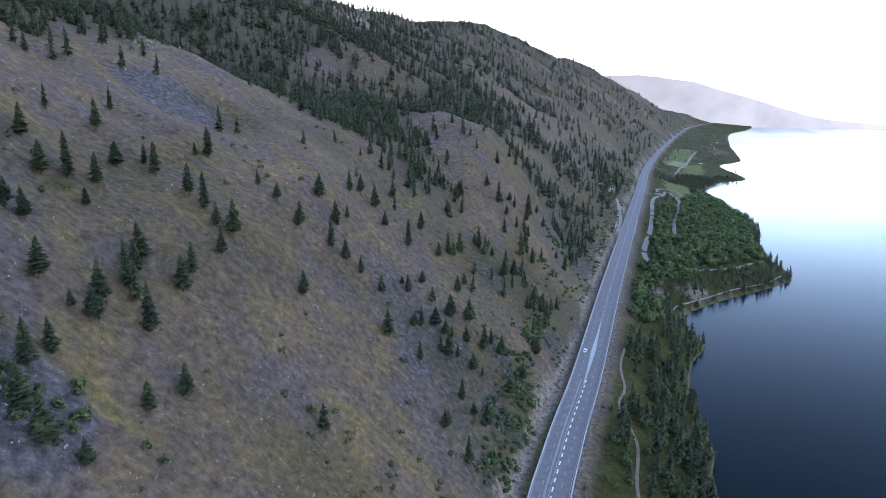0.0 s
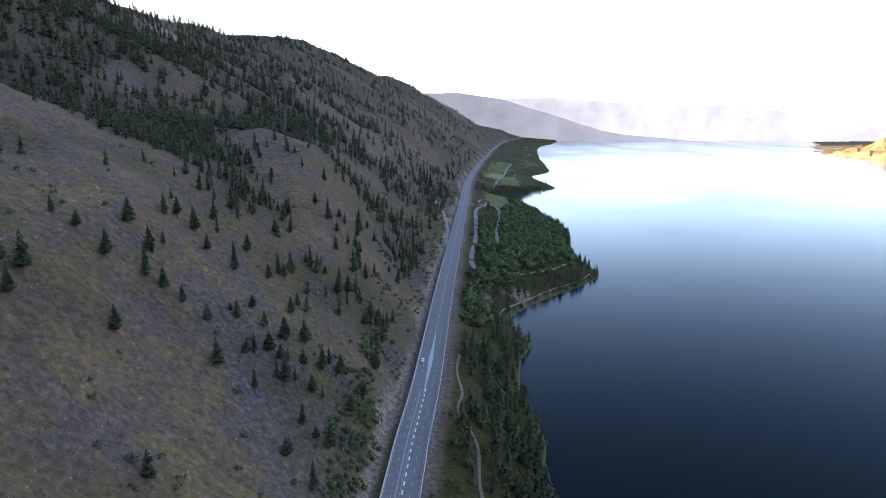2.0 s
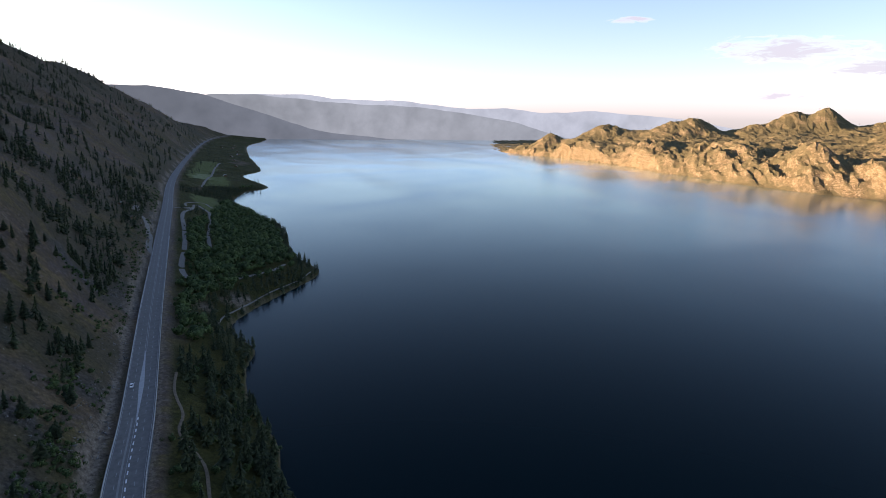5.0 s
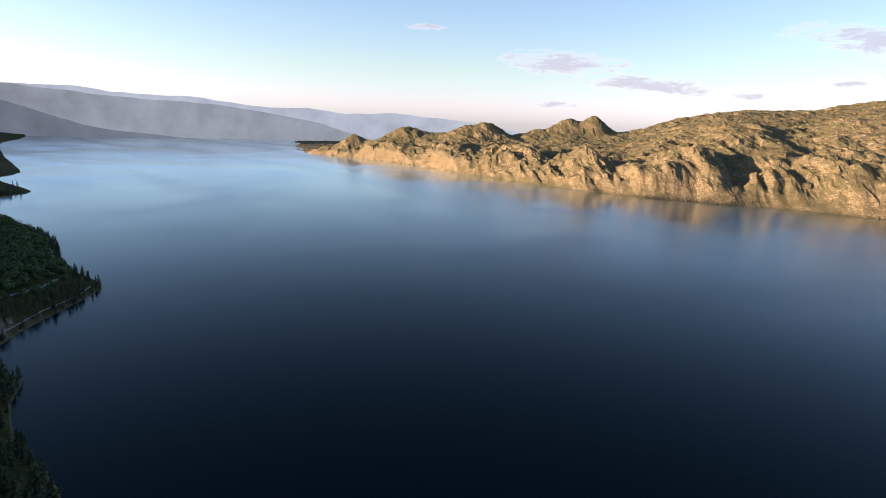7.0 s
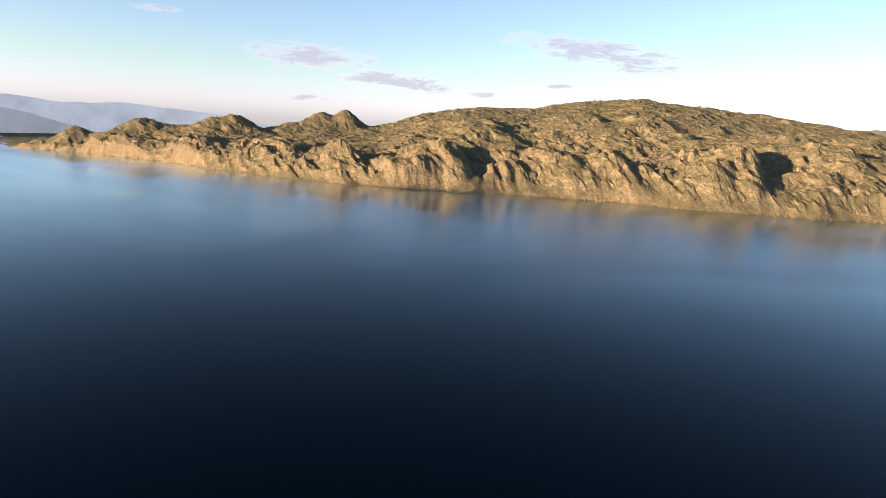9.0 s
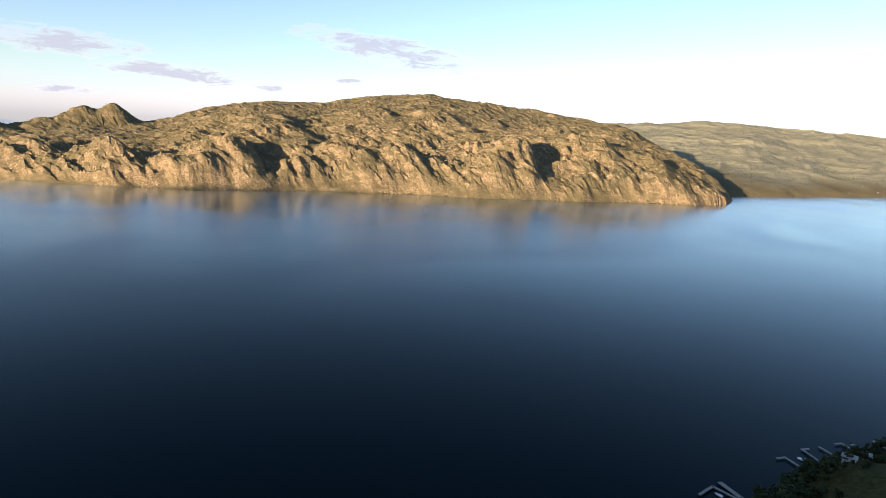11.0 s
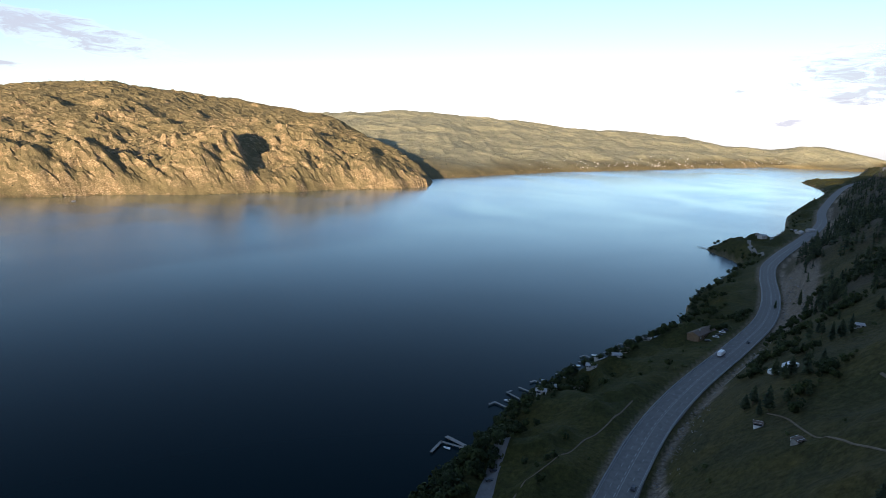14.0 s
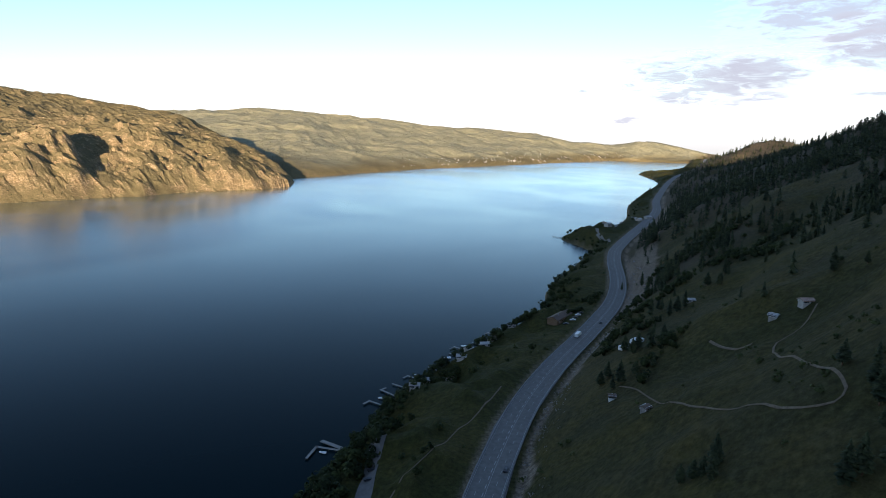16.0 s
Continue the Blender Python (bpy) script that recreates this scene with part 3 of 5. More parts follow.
wa = np.linspace(0, 2 * np.pi, 181)[:-1]
wv = np.vstack([[(0, 0, 0)], np.stack([4880 * np.sin(wa), 4880 * np.cos(wa), 0 * wa], -1)])
wf = np.array([(0, 1 + (k + 1) % 180, 1 + k) for k in range(180)])
lake_mesh = mesh_from("lake", wv, wf)
lake_mesh.materials.append(MAT_WATER)
tagged(new("lake", lake_mesh), "calm dark blue lake water", "water", kind="structure")


def ribbon(line, half, z, offset=0.0):
    d = np.gradient(line[:, :2], axis=0)
    d /= np.linalg.norm(d, axis=1)[:, None]
    n = np.stack([-d[:, 1], d[:, 0]], -1)
    l, r = line[:, :2] + n * (offset + half), line[:, :2] + n * (offset - half)
    zz = np.full((len(line), 1), z)
    v = np.vstack([np.hstack([l, zz]), np.hstack([r, zz])])
    k = np.arange(len(line) - 1)
    return v, np.stack([k + len(line), k + 1 + len(line), k + 1, k], -1)


def ground_z(x, y):
    return float(land_height(np.array([float(x)]), np.array([float(y)]))[0][0])


def part(name, bm, mat, parent, label=""):
    """Links a bmesh as one mesh object under a thing or a part."""
    me = bpy.data.meshes.new(name)
    bm.to_mesh(me)
    bm.free()
    me.materials.append(mat)
    ob = new(name, me)
    ob.parent = parent
    if label:
        ob["label"] = label
    return ob


def thing(name, m, label, category, group=""):
    ob = new(name)
    ob.matrix_basis = m
    return tagged(ob, label, category, group)


def mesh_part(name, me, mat, parent, label=""):
    if not me.materials:
        me.materials.append(mat)
    ob = new(name, me)
    ob.parent = parent
    if label:
        ob["label"] = label
    return ob


def block(sx, sy, sz, x=0.0, y=0.0, z=0.0, bevel=0.0, bm=None):
    """A box standing on z, centred on x, y; its edges may be bevelled."""
    bm = bm or bmesh.new()
    made = bmesh.ops.create_cube(bm, size=1, matrix=Matrix.Translation((x, y, z + sz / 2)) @ Matrix.Diagonal((sx, sy, sz, 1)))
    if bevel:
        edges = list({e for v in made["verts"] for e in v.link_edges})
        bmesh.ops.bevel(bm, geom=edges, offset=bevel, segments=2, affect="EDGES")
    return bm


def tube(r0, r1, h, x=0.0, y=0.0, z=0.0, sides=8, turn=None):
    bm = bmesh.new()
    m = Matrix.Translation((x, y, z + h / 2)) if turn is None else turn
    bmesh.ops.create_cone(bm, cap_ends=True, segments=sides, radius1=r0, radius2=r1, depth=h, matrix=m)
    return bm


# ---------------------------------------------------------------- the highway
road_root = tagged(new("road", mesh_from("road", *ribbon(ROAD, 8.0, ROAD_Z))), "grey asphalt highway with white lane markings", "road", kind="structure")
road_root.data.materials.append(MAT_ASPHALT)


def near_stretch(line, y0, y1):
    return line[(line[:, 1] >= y0) & (line[:, 1] <= y1)]


FINE = spline(ROAD[::2], 3.0)


MAT_FRESHPAINT = plain("fresh_paint", [(0.3, (0.55, 0.55, 0.54)), (0.6, (0.75, 0.75, 0.74))], 1.5, 0.7)


def marking(name, offset, half, dash=0, gap=0, y0=-1300, y1=1700, mat=None):
    line = near_stretch(FINE, y0, y1)
    v, f = ribbon(line, half, ROAD_Z + 0.05, offset)
    if dash:
        f = f[(np.arange(len(f)) % (dash + gap)) < dash]
    me = mesh_from(name, v, f)
    return tagged(mesh_part(name, me, mat or MAT_PAINT, road_root, "bright white road paint" if mat is MAT_FRESHPAINT else "pale worn strip of asphalt" if mat else "worn white road paint"), kind="stuff")


marking("edge_line", 6.9, 0.12)
marking("edge_line", -6.9, 0.12)
marking("lane_dashes", 3.6, 0.11, 1, 2)
marking("lane_dashes", -3.6, 0.11, 1, 2)
marking("wide_dashes", 0.5, 0.2, 1, 1, -1300, 60)
marking("wide_dashes", 0.5, 0.28, 1, 1, 60, 262, MAT_FRESHPAINT)
marking("centre_line", -0.4, 0.1, 0, 0, -1300, 1700)
marking("centre_line", 0.5, 0.1, 0, 0, 330, 1700)


marking("worn_strip", -2.0, 0.4, 0, 0, 60, 262, plain("polished_asphalt", [(0.3, (0.2, 0.195, 0.185)), (0.7, (0.27, 0.262, 0.25))], 0.25, 0.8))


def gore():
    """The long painted wedge where the turning lane ends."""
    line = near_stretch(FINE, 255, 335)[::-1]
    d = np.gradient(line, axis=0)
    d /= np.linalg.norm(d, axis=1)[:, None]
    n = np.stack([-d[:, 1], d[:, 0]], -1)
    w = np.interp(np.linspace(0, 1, len(line)), [0, 0.45, 1], [0.1, 1.3, 0.1])[:, None]
    z = np.full((len(line), 1), ROAD_Z + 0.055)
    v = np.vstack([np.hstack([line + n * w, z]), np.hstack([line - n * w, z])])
    k = np.arange(len(line) - 1)
    return mesh_from("painted_wedge", v, np.stack([k, k + 1, k + 1 + len(line), k + len(line)], -1)[:, ::-1])


mesh_part("painted_wedge", gore(), plain("faded_paint", [(0.3, (0.3, 0.3, 0.3)), (0.7, (0.42, 0.42, 0.41))], 0.8, 0.8), road_root, "faded white painted wedge")


def barrier(offset, y0, y1, name="concrete_barrier"):
    """Precast concrete barrier along the road's edge, with a sloped foot."""
    line = near_stretch(FINE, y0, y1)
    d = np.gradient(line, axis=0)
    d /= np.linalg.norm(d, axis=1)[:, None]
    n = np.stack([-d[:, 1], d[:, 0]], -1)
    prof = [(-0.32, 0.0), (-0.30, 0.12), (-0.14, 0.35), (-0.09, 0.86), (0.09, 0.86), (0.14, 0.35), (0.30, 0.12), (0.32, 0.0)]
    rows = [np.hstack([line + n * (offset + o), np.full((len(line), 1), ROAD_Z + h)]) for o, h in prof]
    v, L = np.vstack(rows), len(line)
    k = np.arange(L - 1)
    f = np.vstack([np.stack([k + p * L, k + (p + 1) * L, k + 1 + (p + 1) * L, k + 1 + p * L], -1) for p in range(len(prof) - 1)])
    me = mesh_from(name, v, f)
    me.materials.append(MAT_CONCRETE)
    return tagged(new(name, me), "pale concrete barrier along the highway's edge", "barrier", "roadside barriers")


barrier(7.6, -700, 640)
barrier(-7.6, -420, 520)


def lane(points, half, mat, name, label, lift=0.35, category="track"):
    """A narrow unpaved way laid over the ground."""
    line = spline(points, 4.0)
    d = np.gradient(line, axis=0)
    d /= np.linalg.norm(d, axis=1)[:, None]
    n = np.stack([-d[:, 1], d[:, 0]], -1)
    rows = []
    for o in (-1.0, -0.4, 0.4, 1.0):
        wob = half * o * (1 + 0.25 * (fbm(line[:, 0], line[:, 1], 9, 2, 5) - 0.5))[:, None]
        p = line + n * wob
        rows.append(np.hstack([p, (land_height(p[:, 0], p[:, 1])[0] + lift * (1 - abs(o) * 0.55))[:, None]]))
    L = len(line)
    k = np.arange(L - 1)
    f = np.vstack([np.stack([k + p * L, k + 1 + p * L, k + 1 + (p + 1) * L, k + (p + 1) * L], -1)[:, ::-1] for p in range(3)])
    me = mesh_from(name, np.vstack(rows), f)
    me.materials.append(mat)
    return tagged(new(name, me), label, category, kind="structure")


BANK_PATH = [(122, 140), (135, 175), (155, 204), (161, 217), (167, 237), (179, 250), (193, 275), (210, 296)]
lane([(488, 742), (486, 722), (440, 648), (404, 598), (388, 566)], 3.0, MAT_GRAVEL, "driveway", "pale gravel driveway beside the highway", 0.6)
lane([(600, 830), (630, 815), (581, 773), (500, 665), (439, 585), (375, 507), (352, 470)], 2.6, MAT_GRAVEL, "campground_road", "pale campground lane under the trees", 0.6)
lane([(630, 815), (672, 860), (640, 790), (560, 690), (502, 623), (453, 560)], 2.2, MAT_GRAVEL, "campground_road", "pale campground lane under the trees", 0.6)
lane([(385, 455), (419, 460), (455, 464), (480, 474)], 1.6, MAT_GRAVEL, "campground_road", "pale campground lane near the headland's edge", 0.6)
lane([(312, 384), (330, 398), (357, 408), (410, 424), (461, 435), (490, 446)], 0.6, MAT_GRAVEL, "beach_track", "pale track along the beach below the headland", 0.6)
lane([(606, 826), (621, 811), (640, 835), (663, 873), (700, 880), (690, 840)], 2.0, MAT_GRAVEL, "campground_entrance", "pale gravel turning place at the campground entrance", 0.6)
lane([(1349, 1595), (1180, 1420), (1036, 1260), (940, 1165), (863, 1079)], 2.6, MAT_GRAVEL, "farm_lane", "pale farm lane between green fields", 0.7)
lane(BANK_PATH, 0.75, MAT_DIRT, "footpath", "narrow pale footpath through the grass", 0.4)
lane([(113, -190), (116, -206), (124, -230), (129, -252)], 3.4, MAT_ASPHALT, "car_park", "grey gravel car park above the marina", 0.5)
lane([(102, -190), (101, -208), (96, -227), (93, -261), (89, -287), (88, -317)], 0.45, MAT_DIRT, "footpath", "narrow pale path on the grassy bank", 0.4)
lane([(51, -370), (46, -385), (44, -411), (42, -442)], 2.2, MAT_GRAVEL, "driveway", "gravel driveway joining the highway", 0.6)
lane([(20, -268), (12, -256), (-1, -222), (-16, -194), (-27, -168), (-34, -160), (-38, -159), (-39, -166), (-36, -192), (-33, -225), (-35, -240), (-44, -250), (-50, -262)], 0.34,
     MAT_DIRT, "farm_track", "pale dirt track looping over the grassy hill", 0.45)
lane([(-15, -277), (-19, -268), (-24, -259), (-29, -256)], 0.5, MAT_DIRT, "earth_bank", "pale scraped earth bank on the grassy hill", 0.5)
lane([(92, -860), (97, -881), (122, -960), (126, -1033), (98, -1122)], 2.5, MAT_GRAVEL, "lake_road", "pale road down to the wooded point", 0.7)


# ---------------------------------------------------------------- trees
rng = np.random.default_rng(7)


def conifer_shape(boughs, height, width, low=0.12, spread=(0.45, 0.85)):
    """Verts and triangles of a ragged conifer crown: single drooping boughs round a leader, with gaps."""
    vs, fs = [], []
    lean = rng.uniform(-0.04, 0.04, 2) * height
    for k in range(boughs):
        f = ((k + rng.uniform(0, 1)) / boughs) ** 0.9
        a = 2.4 * k + rng.uniform(-0.7, 0.7)
        reach = width * ((1 - f) ** 0.75 * rng.uniform(0.22, 1.25) * (0.55 + 0.45 * min(1, f / 0.18)) + 0.08)
        thick = (height * rng.uniform(0.05, 0.1) + 0.25 * width * (1 - f)) * (0.55 if boughs > 100 else 1)
        z = height * (low + (0.95 - low) * f)
        c, s = math.cos(a), math.sin(a)
        half = reach * rng.uniform(*spread)
        ox, oy = lean * f
        base = len(vs)
        vs += [(ox - 0.1 * reach * c, oy - 0.1 * reach * s, z + thick), (ox + reach * 0.55 * c - half * s, oy + reach * 0.55 * s + half * c, z - 0.12 * thick),
               (ox + reach * 0.55 * c + half * s, oy + reach * 0.55 * s - half * c, z - 0.2 * thick), (ox + reach * c, oy + reach * s, z - rng.uniform(0, 0.5) * thick)]
        fs += [(base, base + 1, base + 3), (base, base + 3, base + 2), (base, base + 2, base + 1)]
    base = len(vs)
    t = width * 0.16
    vs += [(lean[0] * 1.0, lean[1] * 1.0, height)] + [(lean[0] * 0.8 + t * math.cos(q), lean[1] * 0.8 + t * math.sin(q), height * 0.8) for q in (0, 2.1, 4.2)]
    fs += [(base, base + 1, base + 2), (base, base + 2, base + 3), (base, base + 3, base + 1)]
    return np.array(vs), np.array(fs)


def leafy_shape(n, height, width, low=0.2, leaf=(0.22, 0.42)):
    """A loose crown of many small leaf clumps over an uneven ball, with gaps."""
    vs, fs = [], []
    lobes = [(rng.uniform(-0.4, 0.4) * width, rng.uniform(-0.4, 0.4) * width, height * rng.uniform(0.45, 0.75), width * rng.uniform(0.45, 0.75)) for _ in range(5)]
    for k in range(n):
        lx, ly, lz, lr = lobes[k % len(lobes)]
        v = rng.normal(size=3)
        v /= np.linalg.norm(v)
        c = np.array([lx, ly, lz]) + v * lr * np.array([1, 1, 0.8]) * rng.uniform(0.75, 1.1)
        c[2] = max(c[2], height * low)
        s = width * rng.uniform(*leaf)
        p = np.cross(v, rng.normal(size=3))
        p /= np.linalg.norm(p) + 1e-9
        q = np.cross(v, p)
        base = len(vs)
        vs += [tuple(c + p * s), tuple(c - p * 0.6 * s + q * 0.8 * s), tuple(c - p * 0.6 * s - q * 0.8 * s), tuple(c + v * s * 0.7)]
        fs += [(base, base + 1, base + 3), (base + 1, base + 2, base + 3), (base + 2, base, base + 3)]
    return np.array(vs), np.array(fs)


def scatter(shapes, xs, ys, zs, sizes):
    """One big mesh of many small shapes, turned at random."""
    V, F, n = [], [], 0
    spins = rng.uniform(0, 6.28, len(xs))
    for k, (x, y, z, s, a) in enumerate(zip(xs, ys, zs, sizes, spins)):
        v, f = shapes[k % len(shapes)]
        c, t = math.cos(a) * s, math.sin(a) * s
        V.append(np.stack([v[:, 0] * c - v[:, 1] * t + x, v[:, 0] * t + v[:, 1] * c + y, v[:, 2] * s + z], -1))
        F.append(f + n)
        n += len(v)
    return np.vstack(V), np.vstack(F)


def stuff(name, shapes, xs, ys, zs, sizes, mat, label, category="trees"):
    v, f = scatter(shapes, xs, ys, zs, sizes)
    me = mesh_from(name, v, f)
    me.materials.append(mat)
    return tagged(new(name, me), label, category, kind="stuff")


FAR_CONIFERS = [conifer_shape(18, 12.0, rng.uniform(3.2, 4.4), 0.02) for _ in range(16)]
MID_CONIFERS = [conifer_shape(64, 12.0, rng.uniform(2.7, 3.6), 0.04, (0.25, 0.55)) for _ in range(10)]
LEAFY = [leafy_shape(44, 8.0, 3.6) for _ in range(8)]
FINE_LEAFY = [leafy_shape(150, 8.0, 3.4, 0.12, (0.11, 0.22)) for _ in range(6)]
BUSHES = [leafy_shape(16, 1.7, 1.3, 0.05) for _ in range(6)]


def foliage_material(name, dark, light):
    m, nt, b = material(name, 0.85, spec=0.15)
    geo = nt.nodes.new("ShaderNodeNewGeometry")
    obj = nt.nodes.new("ShaderNodeObjectInfo")
    n = noise_node(nt, 0.9, 4, 0.6, geo.outputs["Position"])
    wide = noise_node(nt, 0.1, 3, 0.6, geo.outputs["Position"])
    mix1 = mixed(nt, ramp(nt, n, [(0.3, (0, 0, 0)), (0.7, (1, 1, 1))]), dark, light)
    tone = ramp(nt, geo.outputs["Random Per Island"], [(0, (0.6, 0.62, 0.55)), (1, (1.25, 1.2, 1.1))])
    tone2 = ramp(nt, wide, [(0.34, (0.55, 0.62, 0.66)), (0.66, (1.4, 1.3, 1.1))])
    for t in (tone, tone2):
        mul = nt.nodes.new("ShaderNodeMix")
        mul.data_type, mul.blend_type = "RGBA", "MULTIPLY"
        mul.inputs["Factor"].default_value = 1
        nt.links.new(mix1, mul.inputs[6])
        nt.links.new(t, mul.inputs[7])
        mix1 = mul.outputs[2]
    nt.links.new(mix1, b.inputs["Base Color"])
    return m


MAT_NEEDLES = foliage_material("conifer_needles", (0.024, 0.034, 0.02), (0.07, 0.086, 0.046))
MAT_LEAVES = foliage_material("broad_leaves", (0.034, 0.058, 0.027), (0.1, 0.145, 0.06))

MAT_PINES = foliage_material("shore_pines", (0.014, 0.018, 0.009), (0.038, 0.045, 0.022))
MAT_THICKET = foliage_material("dark_thicket", (0.016, 0.024, 0.01), (0.05, 0.066, 0.026))

# conifers that stand alone on the near slope: trunk and crown each
SOUTH_SPOTS = [(-40, -172), (-43, -156), (-67, -274), (-59, -288), (-81, -469), (-69, -428), (-68, -457), (-27, -416), (-23, -397), (-17, -406),
               (-5, -373), (10, -394), (-1, -367), (3, -367), (7, -274), (30, -282), (23, -269), (20, -271), (-43, -151), (-12, -154), (-13, -161),
               (-8, -162), (-34, -132), (-37, -133), (-20, -720), (-35, -598), (-46, -603), (-67, -623), (-4, -643), (-12, -640), (10, -556),
               (30, -568), (23, -320), (18, -305), (28, -371), (11, -315), (-87, -509), (-74, -502), (-33, -569), (-44, -573), (-62, -574),
               (-75, -770), (-4, -601), (-11, -594), (-77, -530), (-58, -536), (-106, -550), (-116, -526), (-91, -542), (-73, -553)]
TREE_SPOTS = [(-17, 143), (-23, 132), (50, 227), (62, 224), (78, 235), (89, 234), (76, 213), (84, 206), (63, 194), (68, 183), (17, 217), (53, 252),
              (45, 256), (39, 258), (20, 256), (33, 259), (38, 278), (12, 264), (5, 268), (-14, 274), (-19, 227), (-14, 223), (-9, 205), (-5, 216),
              (-17, 190), (-19, 181), (-29, 182), (-25, 158), (-30, 237), (32, 285), (51, 315), (65, 319), (67, 306), (78, 301), (92, 326),
              (78, 276), (68, 264), (80, 266), (88, 262), (69, 246), (77, 251), (81, 248), (100, 286), (107, 296), (162, 322), (182, 331),
              (157, 299), (99, 266), (92, 251), (101, 252), (111, 254), (107, 258), (105, 231), (118, 245), (138, 271), (154, 335), (143, 326),
              (173, 406), (176, 398), (186, 416), (198, 411), (219, 425), (97, 309), (106, 320), (131, 405), (139, 396), (127, 400), (168, 416),
              (144, 436), (133, 342), (142, 342), (171, 362), (182, 367), (80, 343), (58, 323), (-31, 170), (-35, 158), (-35, 150), (-39, 132),
              (-41, 125), (-45, 152), (-49, 204), (-43, 210), (-41, 233), (-34, 244), (-62, 213), (-50, 255), (-50, 285), (-54, 198), (-52, 172),
              (-35, 109), (-39, 112)]


def conifer_proto(k):
    h = 11.5 + 1.6 * (k % 4)
    root = thing("conifer", Matrix(), "dark green ragged conifer on the dry grass slope", "tree", "conifers on the near slope")
    part("trunk", tube(0.32, 0.06, h * 0.95, z=-0.8, sides=7), MAT_BARK, root)
    v, f = conifer_shape(230, h, 2.9 + 0.5 * (k % 3), 0.06 + 0.04 * (k % 3), (0.22, 0.5))
    mesh_part("crown", mesh_from("crown", v, f), MAT_NEEDLES, root)
    return root


PROTOS = [conifer_proto(k) for k in range(6)]


def stand(k, x, y, size):
    return Matrix.Translation((x, y, ground_z(x, y))) @ Matrix.Rotation(rng.uniform(0, 6.28), 4, "Z") @ Matrix.Diagonal((size, size, size * rng.uniform(0.85, 1.15), 1))


def plant(k, x, y, size):
    m = stand(k, x, y, size)
    p = PROTOS[k % 6]
    if k < 6:
        p.matrix_basis = m
        return p
    c = copy_thing(p, m)
    c.scale = m.to_scale()
    return c


near_trees = list(TREE_SPOTS)
for x, y in list(TREE_SPOTS):           # companions close by, as they grow in small groups
    if rng.uniform() < 0.3:
        near_trees.append((x + rng.normal() * 4, y + rng.normal() * 4))
for k, (x, y) in enumerate(near_trees):
    plant(k, x, y, rng.uniform(0.55, 1.0) if k < len(TREE_SPOTS) else rng.uniform(0.35, 0.65))
for k, (x, y) in enumerate(SOUTH_SPOTS):
    tagged(plant(k + 200, x, y, rng.uniform(0.45, 0.9)), "dark conifer in deep shade on the green hillside", group="conifers on the southern hillside")
    if k % 2:
        tagged(plant(k + 203, x + rng.normal() * 6, y + rng.normal() * 6, rng.uniform(0.35, 0.7)), "dark conifer in deep shade on the green hillside", group="conifers on the southern hillside")


def random_land(n, a0, a1, r0, r1):
    a, r = np.radians(rng.uniform(a0, a1, n)), np.exp(rng.uniform(math.log(r0), math.log(r1), n))
    return r * np.sin(a), r * np.cos(a), r


def west_woods():
    x, y, r = random_land(125000, -35, 210, 150, 4000)
    dr, _, side = nearest(x, y, ROAD)
    z, on_west = land_height(x, y)
    dens = wood_density(x, y)
    sparse = np.where(r < 330, 0.004, np.where(y > -60, 0.05, 0.035))
    keep = on_west & (side < 0) & (dr > 26) & (rng.uniform(0, 1, len(x)) < np.clip(dens + sparse, 0, 1) * np.clip((r / 900) ** 1.1, 0.1, 0.85))
    x, y, z = x[keep], y[keep], z[keep]
    size = rng.uniform(0.55, 1.25, len(x)) * np.interp(np.hypot(x, y), [300, 900], [0.9, 1.3])
    near = np.hypot(x, y) < 560
    for name, shapes, pick in (("conifer_wood", FAR_CONIFERS, ~near), ("open_conifer_wood", MID_CONIFERS, near)):
        stuff(name, shapes, x[pick], y[pick], z[pick] - 0.4, size[pick], MAT_NEEDLES, "dark green conifers scattered over the hillside")
    return len(x)


def bank_woods():
    x, y, r = random_land(60000, 5, 200, 150, 3600)
    dr, _, side = nearest(x, y, ROAD)
    ds, _, _ = nearest(x, y, SHORE)
    z, on_west = land_height(x, y)
    n = fbm(x, y, 45, 3, 90)
    ok = on_west & (side > 0) & (dr > 14) & (ds > 0.6)
    north = y > 60
    off_path = nearest(x, y, np.array(BANK_PATH, float))[0] > 3.2
    ok &= off_path | (y < 60)
    head = north & (r > 430) & (r < 1150)
    field = (r > 1150) & north & (n < 0.62)
    roll = rng.uniform(0, 1, len(x))
    leafy = ok & north & ~head & (r < 430) & (dr > 15) & (roll > 0.84) & (n > 0.5)
    needle = ok & ~head & north & ~field & (dr > 20) & (roll < smooth(0.52, 0.68, n + 0.34 * (1 - smooth(14, 44, ds))) * np.clip((r / 600) ** 2, 0.24, 0.85))
    south = ok & ~north & ((ds < 24 + 30 * (n - 0.5)) & (roll < 0.95) | (roll < 0.012 + 0.5 * smooth(0.62, 0.75, n) * (r > 800)))
    stuff("bank_trees", FINE_LEAFY, x[leafy], y[leafy], z[leafy] - 0.3, rng.uniform(0.6, 1.15, leafy.sum()) * 0.7, MAT_LEAVES, "rounded green bushes and young trees on the bank below the highway")
    for name, shapes, pick in (("shore_conifers", FAR_CONIFERS, needle & (r > 600)), ("bank_conifers", MID_CONIFERS, needle & (r <= 600))):
        stuff(name, shapes, x[pick], y[pick], z[pick] - 0.3, rng.uniform(0.6, 1.4, pick.sum()), MAT_NEEDLES, "dark conifers on the bank above the lake")
    stuff("shore_thicket", LEAFY, x[south], y[south], z[south] - 0.3, rng.uniform(0.35, 1.0, south.sum()), MAT_THICKET, "dark thicket along the foot of the grassy bank")
    return leafy.sum(), needle.sum(), south.sum()


